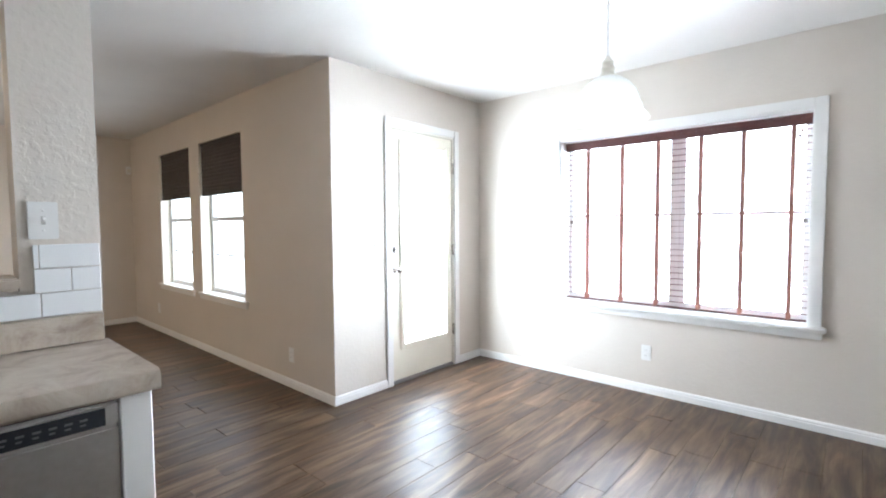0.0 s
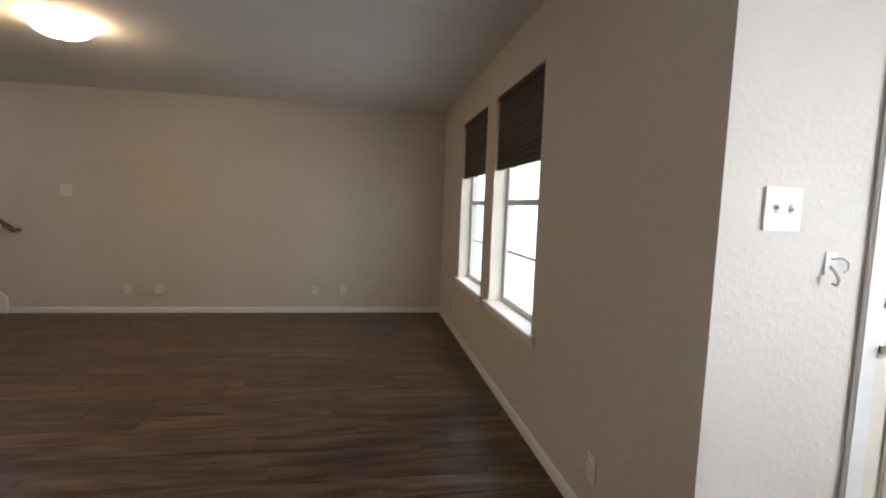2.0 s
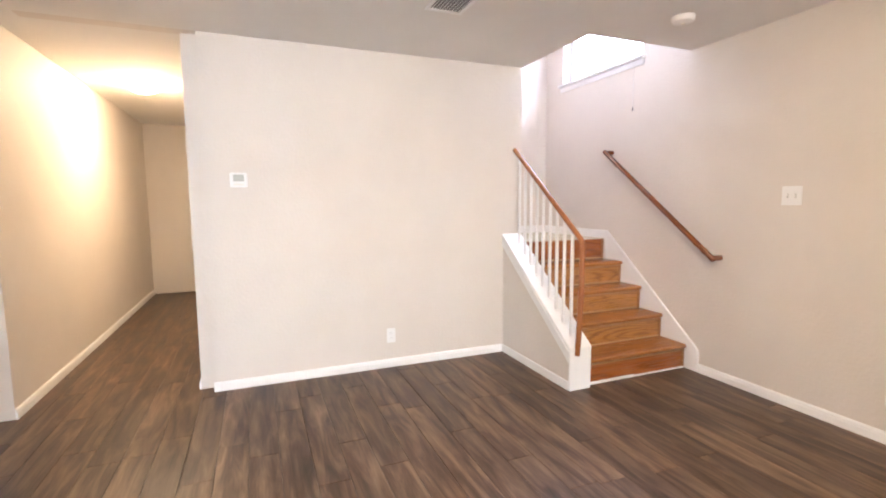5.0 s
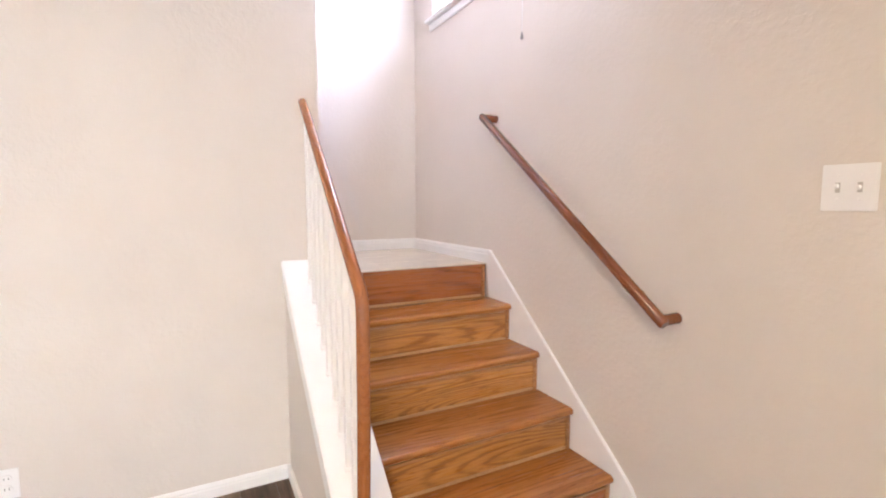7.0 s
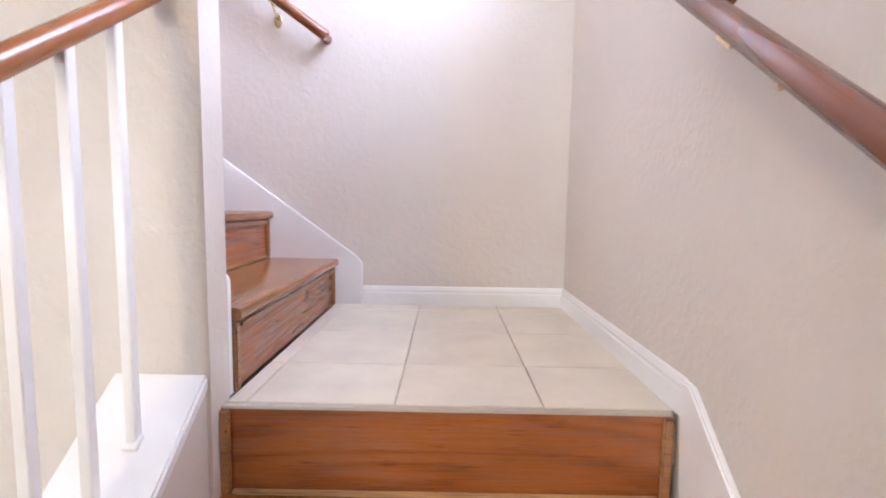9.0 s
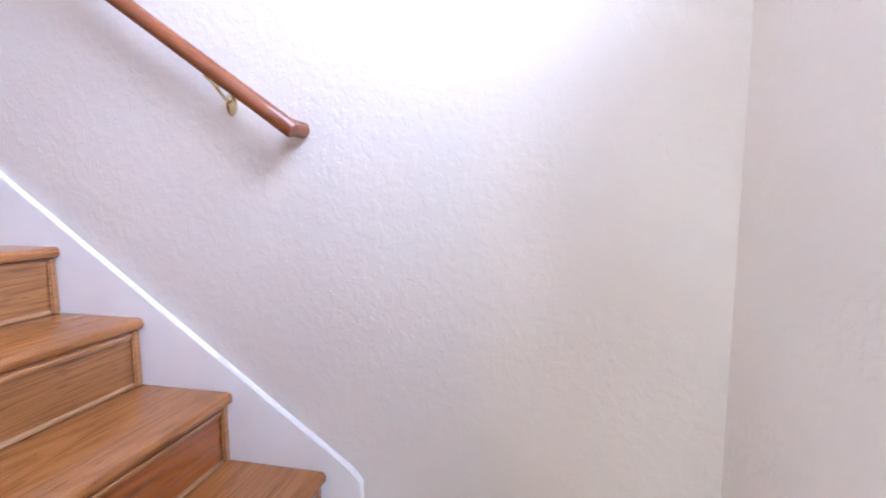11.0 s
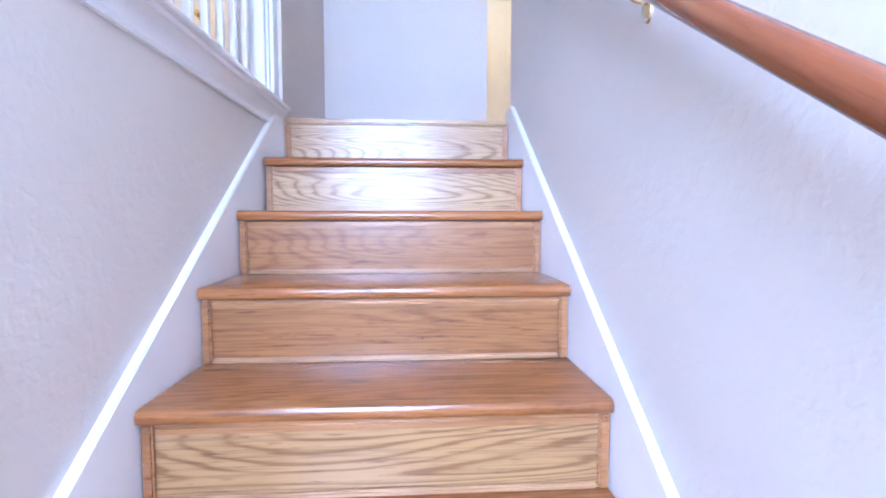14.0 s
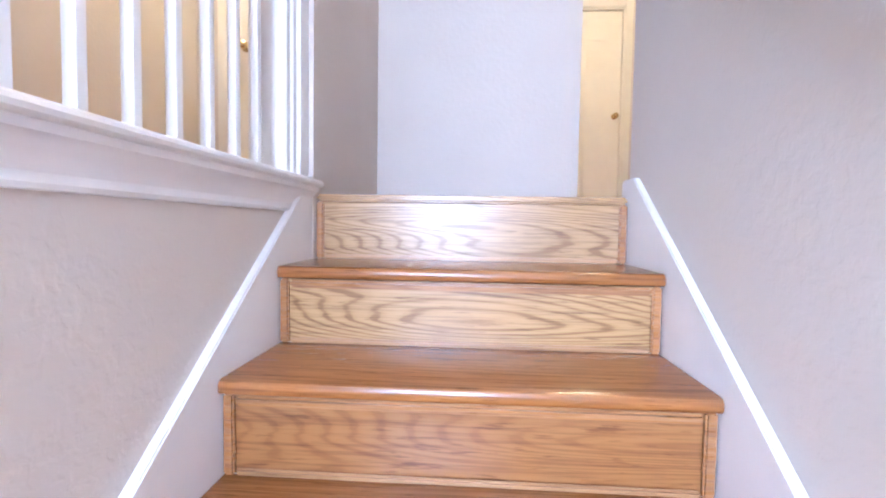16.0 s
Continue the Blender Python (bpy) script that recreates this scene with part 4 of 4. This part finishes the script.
hk = thing("wall_hook", "small white plastic key hook beside the door", "hook", facing(3.099, YD - 0.0005, 1.175, 0))
part("backplate", one_box(-0.020, 0.020, -0.005, 0, -0.030, 0.035, 0.002, 2), PLASTIC, hk, "", True)
bm = bmesh.new()
tube(bm, [(0, -0.005, -0.005), (0.0, -0.022, -0.020), (0.0, -0.034, -0.040), (0.0, -0.030, -0.055), (0.0, -0.016, -0.052)], 0.005, 10)
part("hook", bm, PLASTIC, hk, "", True)
bm = bmesh.new()
tube(bm, [(0.0, -0.006, 0.015), (0.022, -0.020, 0.020), (0.034, -0.026, 0.010), (0.036, -0.026, -0.012), (0.026, -0.022, -0.020)], 0.004, 10)
part("ring", bm, PLASTIC, hk, "", True)

# ---- ceiling fittings ----
cl = thing("ceiling_light", "round flush ceiling light with a lit white glass bowl", "ceiling light", pose(-0.17, 6.27, H))
bm = bmesh.new()
lathe(bm, [(0, -0.001), (0.170, -0.001), (0.172, -0.016), (0.165, -0.021), (0, -0.021)], 40)
part("base", bm, TRIM, cl, "", True)
bm = bmesh.new()
lathe(bm, [(0, -0.022), (0.178, -0.022), (0.182, -0.034), (0.172, -0.052), (0.146, -0.078), (0.104, -0.100), (0.055, -0.112), (0.0, -0.115)], 40)
part("bowl", bm, LAMPW, cl, "lit frosted glass bowl", True)
bm = bmesh.new()
lathe(bm, [(0, -0.1155), (0.010, -0.1155), (0.010, -0.126), (0.004, -0.134), (0, -0.134)], 16)
part("finial", bm, NICKEL, cl, "", True)

vt = thing("ceiling_vent", "white metal louvred ceiling air vent", "air vent", pose(-1.925, 6.33, H - 0.0005, 0, 0, 0))
for a in ((-0.17, 0.17, -0.115, -0.092), (-0.17, 0.17, 0.092, 0.115), (-0.17, -0.147, -0.0915, 0.0915), (0.147, 0.17, -0.0915, 0.0915)):
    part("frame", one_box(*a, -0.012, 0, 0.003, 1), TRIM, vt)
# no hollow duct: a dark grey sheet gives the shade behind the louvres
part("duct", one_box(-0.146, 0.146, -0.091, 0.091, -0.0025, 0), SLOT, vt, "dark sheet standing in for the shaded duct behind the louvres")
for i in range(9):
    s = part("louvre", one_box(-0.1455, 0.1455, -0.009, 0.009, -0.001, 0.001), TRIM, vt)
    s.matrix_basis = Matrix.Translation((0, -0.080 + i * 0.020, -0.009)) @ Matrix.Rotation(radians(38), 4, "X")

sm = thing("smoke_detector", "round white plastic smoke detector on the ceiling", "smoke detector", pose(-1.66, 7.735, H - 0.0005))
bm = bmesh.new()
lathe(bm, [(0, 0), (0.066, 0), (0.066, -0.012), (0.060, -0.030), (0.045, -0.038), (0, -0.040)], 32)
part("body", bm, PLASTIC, sm, "", True)
bm = bmesh.new()
lathe(bm, [(0, -0.0402), (0.014, -0.0402), (0.012, -0.045), (0, -0.045)], 20)
part("test_button", bm, CASE, sm, "", True)

# pendant over the dining place
pd = thing("pendant_lamp", "white bell-shaped glass pendant lamp hanging from a chain", "pendant lamp", pose(3.18, 2.09, H))
bm = bmesh.new()
lathe(bm, [(0, -0.001), (0.062, -0.001), (0.060, -0.012), (0.030, -0.026), (0.008, -0.032), (0, -0.032)], 28)
part("canopy", bm, TRIM, pd, "", True)
for i in range(12):
    z = -0.038 - i * 0.0225
    bm = bmesh.new()
    pts = [(0.0075 * math.cos(t), 0, z + 0.013 * math.sin(t)) for t in (2 * math.pi * k / 12 for k in range(13))]
    tube(bm, pts, 0.0018, 6)
    ln = part("chain_link", bm, TRIM, pd)
    ln.rotation_euler = (0, 0, radians(90) if i % 2 else 0)
bm = bmesh.new()
tube(bm, [(0.004, 0.004, -0.03), (0.016, 0.006, -0.12), (-0.008, 0.004, -0.2), (0.0, 0.0, -0.315)], 0.003, 8)
part("cable", bm, TRIM, pd, "", True)
bm = bmesh.new()
lathe(bm, [(0, -0.305), (0.010, -0.305), (0.014, -0.318), (0.030, -0.335), (0.026, -0.352), (0.036, -0.368), (0.030, -0.385), (0.046, -0.402), (0.046, -0.412), (0, -0.412)], 28)
part("socket_cap", bm, CASE, pd, "cream turned socket cap", True)
bm = bmesh.new()
outer = [(0.040, -0.405), (0.075, -0.415), (0.115, -0.440), (0.150, -0.480), (0.168, -0.525), (0.176, -0.550), (0.182, -0.553), (0.183, -0.562), (0.178, -0.568), (0.196, -0.590), (0.215, -0.612), (0.220, -0.622)]
outer = [(r * 0.9, z) for r, z in outer]
inner = [(r - 0.006, z - 0.001) for r, z in outer[::-1]]
rings = [[bm.verts.new((r * math.cos(2 * math.pi * k / 48), r * math.sin(2 * math.pi * k / 48), z)) for k in range(48)] for r, z in outer + inner]
for a, b in zip(rings, rings[1:] + rings[:1]):
    for k in range(48):
        bm.faces.new([a[k], a[(k + 1) % 48], b[(k + 1) % 48], b[k]])
bmesh.ops.recalc_face_normals(bm, faces=bm.faces)
part("shade", bm, SHADEG, pd, "white ribbed bell glass shade", True)

# lamps of the halls
for nm, p, lit in (("hall_ceiling_light", (-4.6, 4.35, H), LAMPU), ("upper_hall_light", (-2.40, 4.2, ZT), LAMPV), ("upper_passage_light", (-4.6, 3.2, ZT), LAMPV)):
    hl = thing(nm, "round flush hall ceiling light with a warm lit bowl", "ceiling light", pose(*p), group="hall lights")
    bm = bmesh.new()
    lathe(bm, [(0, -0.001), (0.15, -0.001), (0.15, -0.02), (0, -0.02)], 28)
    part("base", bm, TRIM, hl, "", True)
    bm = bmesh.new()
    lathe(bm, [(0, -0.021), (0.135, -0.021), (0.12, -0.06), (0.07, -0.085), (0.0, -0.092)], 28)
    part("bowl", bm, lit, hl, "warm lit glass bowl", True)

# ---- upper doors ----


def panel_door(name, x0, x1, y, z0, z1, knob_x, label):
    """A six-panel door facing +y in an opening between x0 and x1."""
    d = thing(name, label, "door", kind="structure")
    part("slab", one_box(x0 + 0.022, x1 - 0.022, y - 0.07, y - 0.035, z0 + 0.008, z1 - 0.022), CREAM, d, "cream painted slab")
    wdt = (x1 - x0 - 0.044)
    for i in range(2):
        xa = x0 + 0.022 + wdt * (0.13 + 0.42 * i)
        for lo, hi in ((0.07, 0.40), (0.46, 0.80), (0.85, 0.95)):
            a, b = z0 + (z1 - z0) * lo, z0 + (z1 - z0) * hi
            part("raised_panel", one_box(xa, xa + wdt * 0.32, y - 0.0348, y - 0.027, a, b, 0.0075, 2), CREAM, d)
    for a in ((x0 - 0.062, x0 + 0.006), (x1 - 0.006, x1 + 0.062)):
        part("casing", one_box(*a, y + 0.0005, y + 0.018, z0, z1 + 0.06, 0.005, 2), CASE, d, "", True)
    part("casing", one_box(x0 + 0.0065, x1 - 0.0065, y + 0.0005, y + 0.018, z1 - 0.006, z1 + 0.06, 0.005, 2), CASE, d, "", True)
    for a in ((x0 + 0.0005, x0 + 0.02), (x1 - 0.02, x1 - 0.0005)):
        part("jamb", one_box(*a, y - 0.115, y - 0.001, z0, z1 - 0.001), CASE, d)
    part("jamb", one_box(x0 + 0.0205, x1 - 0.0205, y - 0.115, y - 0.001, z1 - 0.02, z1 - 0.0005), CASE, d)
    bm = bmesh.new()
    lathe(bm, [(0, 0), (0.03, 0), (0.012, 0.008), (0.011, 0.03), (0.026, 0.04), (0.027, 0.055), (0.012, 0.066), (0, 0.066)], 24, Matrix.Translation((knob_x, y - 0.035, z0 + 0.98)) @ Matrix.Rotation(radians(-90), 4, "X"))
    part("door_handle", bm, BRASS, d, "brass round knob", True)


panel_door("door_upper_passage", -4.93, -4.15, 1.80, Z2, 4.84, -4.86, "cream panelled door with a brass knob in warm light")
panel_door("door_upper_hall", -2.80, -2.04, 3.60, Z2, 4.88, -2.13, "cream panelled door lit by the upper hall lamp")

# ---- kitchen end ----
ct = thing("countertop", "beige stone-look laminate worktop with a rounded front edge", "countertop")
bm = bmesh.new()
prism(bm, [(2.505, 0.862), (2.497, 0.870), (2.495, 0.898), (2.503, 0.912), (2.515, 0.916), (2.98, 0.915), (2.998, 0.915), (2.998, 0.862)], "x", -1.6, 1.106)
part("top", bm, COUNTER, ct, "", True)
part("splash_strip", one_box(-1.6, 1.094, 2.976, 2.9985, 0.9165, 1.005, 0.004, 2), COUNTER, ct, "", True)
dw = thing("dishwasher", "stainless steel dishwasher with a dark control panel under the worktop", "dishwasher")
part("door_panel", one_box(0.425, 1.018, 2.525, 2.56, 0.11, 0.790, 0.006, 2), STEEL, dw, "brushed steel door", True)
cp = part("control_strip", one_box(0.425, 1.018, 2.520, 2.56, 0.7925, 0.852, 0.006, 2), STEEL, dw, "brushed steel strip", True)
part("control_panel", one_box(0.46, 0.990, 2.5185, 2.5198, 0.799, 0.842, 0.0005, 1), PANELGREY, cp, "dark glossy control panel")
for i in range(6):
    part("key_mark", one_box(0.80 + i * 0.028, 0.815 + i * 0.028, 2.5178, 2.5184, 0.822, 0.827), KEYPRINT, cp)
    part("key_mark", one_box(0.80 + i * 0.028, 0.811 + i * 0.028, 2.5178, 2.5184, 0.811, 0.815), KEYPRINT, cp)
part("body", one_box(0.427, 1.016, 2.5605, 2.97, 0.10, 0.852), SLOT, dw)
# solid black bar that paints the shade in the open gap under the worktop
part("top_gap", one_box(0.427, 1.016, 2.530, 2.56, 0.8525, 0.8612), BLACK, dw, "black bar standing in for the shade under the worktop")
part("toe_kick", one_box(0.43, 1.015, 2.60, 2.62, 0.001, 0.0995), BLACK, dw)
bm = bmesh.new()
tube(bm, [(0.50, 2.522, 0.745), (0.50, 2.492, 0.745), (0.66, 2.484, 0.745), (0.785, 2.492, 0.745), (0.785, 2.522, 0.745)], 0.009, 12)
part("handle", bm, STEEL, dw, "steel bar handle", True)
ep = thing("cabinet_end_panel", "white painted end panel beside the dishwasher", "cabinet panel")
part("panel", one_box(1.022, 1.092, 2.525, 2.998, 0.001, 0.8615, 0.003, 1), TRIM, ep)
cab = thing("base_cabinet", "white painted base cabinet under the worktop", "cabinet")
part("body", one_box(-1.6, 0.42, 2.545, 2.998, 0.10, 0.8615), TRIM, cab)
part("plinth", one_box(-1.6, 0.42, 2.60, 2.998, 0.001, 0.0995), BLACK, cab)
for i in range(4):
    a = -1.59 + i * 0.502
    d = part("door", one_box(a, a + 0.496, 2.525, 2.5445, 0.12, 0.85, 0.004, 1), TRIM, cab)
    part("handle", one_box(a + 0.45, a + 0.46, 2.50, 2.5248, 0.70, 0.80, 0.003, 1), NICKEL, d)
lg = thing("pass_through_ledge", "beige laminate ledge in the kitchen pass-through", "ledge")
part("board", one_box(-0.72, 0.899, 2.978, 3.16, 1.0935, 1.131, 0.006, 2), COUNTER, lg, "", True)
plate("light_switch", "white single switch plate above the kitchen splashback", "light switch", facing(1.080, 2.9545, 1.298, 0), "switch", 0.072, 0.112)
sb = thing("splashback", "white glazed subway tile splashback", "tiling")
row = 0
z = 1.0075
while z < 1.225:
    hgt = min(0.073, 1.234 - z)
    x = 1.094
    first = 0.075 if row % 2 else 0.15
    while x > -1.6:
        wdt = first if x > 1.09 else 0.15
        if z + hgt < 1.09 or x - wdt > 0.93 or x < -0.72 or (x > 0.93):
            xa = max(x - wdt, 0.93) if z + hgt > 1.09 and x > 0.93 else x - wdt
            part("tile", one_box(xa + 0.001, x - 0.001, 2.992, 2.9995, z + 0.001, z + hgt - 0.001, 0.0015, 1), SUBWAY, sb)
        x -= wdt
    z += hgt
    row += 1

for ob in (ct, dw, ep, cab, lg, sb):
    ob.location = (0.120, -0.056, 0)

# ---- floor of planks ----
bm = bmesh.new()
box(bm, -7.3, XB + 0.2, -1.7, YT + 0.14, -0.2, -0.006)
floor = structure("floor", bm, GROUT, "dark brown wood-look plank floor")
PW, PL = 0.152, 1.06
rng = random.Random(7)
shapes = {}
rest = bmesh.new()


def plank_mesh(length):
    key = round(length, 2)
    if key not in shapes:
        m = bmesh.new()
        box(m, -length / 2 + 0.0007, length / 2 - 0.0007, -PW / 2 + 0.0007, PW / 2 - 0.0007, -0.006, 0)
        top = [e for e in m.edges if all(v.co.z > -0.001 for v in e.verts)]
        bmesh.ops.bevel(m, geom=top, offset=0.0014, segments=1, affect="EDGES")
        shapes[key] = finish(m, "plank", PLANK)
    return shapes[key]


y = YT + 0.02
made = 0
while y > -1.6:
    yc = y - PW / 2
    right = XW1 + 0.05 if yc - PW / 2 > YD else XB + 0.05
    left = -7.2 if 3.75 < yc < 5.0 else XW3 - 0.02
    x = left - rng.uniform(0.15, 1.1)
    while x < right:
        a, b = max(x, left), min(x + PL, right)
        if b - a > 0.06:
            if yc > 0.6 and made < 300 and a > -5.0:
                ob = new("plank", plank_mesh(b - a))
                ob.parent, ob.location = floor, ((a + b) / 2, yc, 0)
                made += 1
            else:
                box(rest, a + 0.0007, b - 0.0007, yc - PW / 2 + 0.0007, yc + PW / 2 - 0.0007, -0.006, 0)
        x += PL
    y -= PW
ob = new("plank_rest", finish(rest, "plank_rest", PLANK))
ob.parent = floor
tagged(ob, kind="stuff")
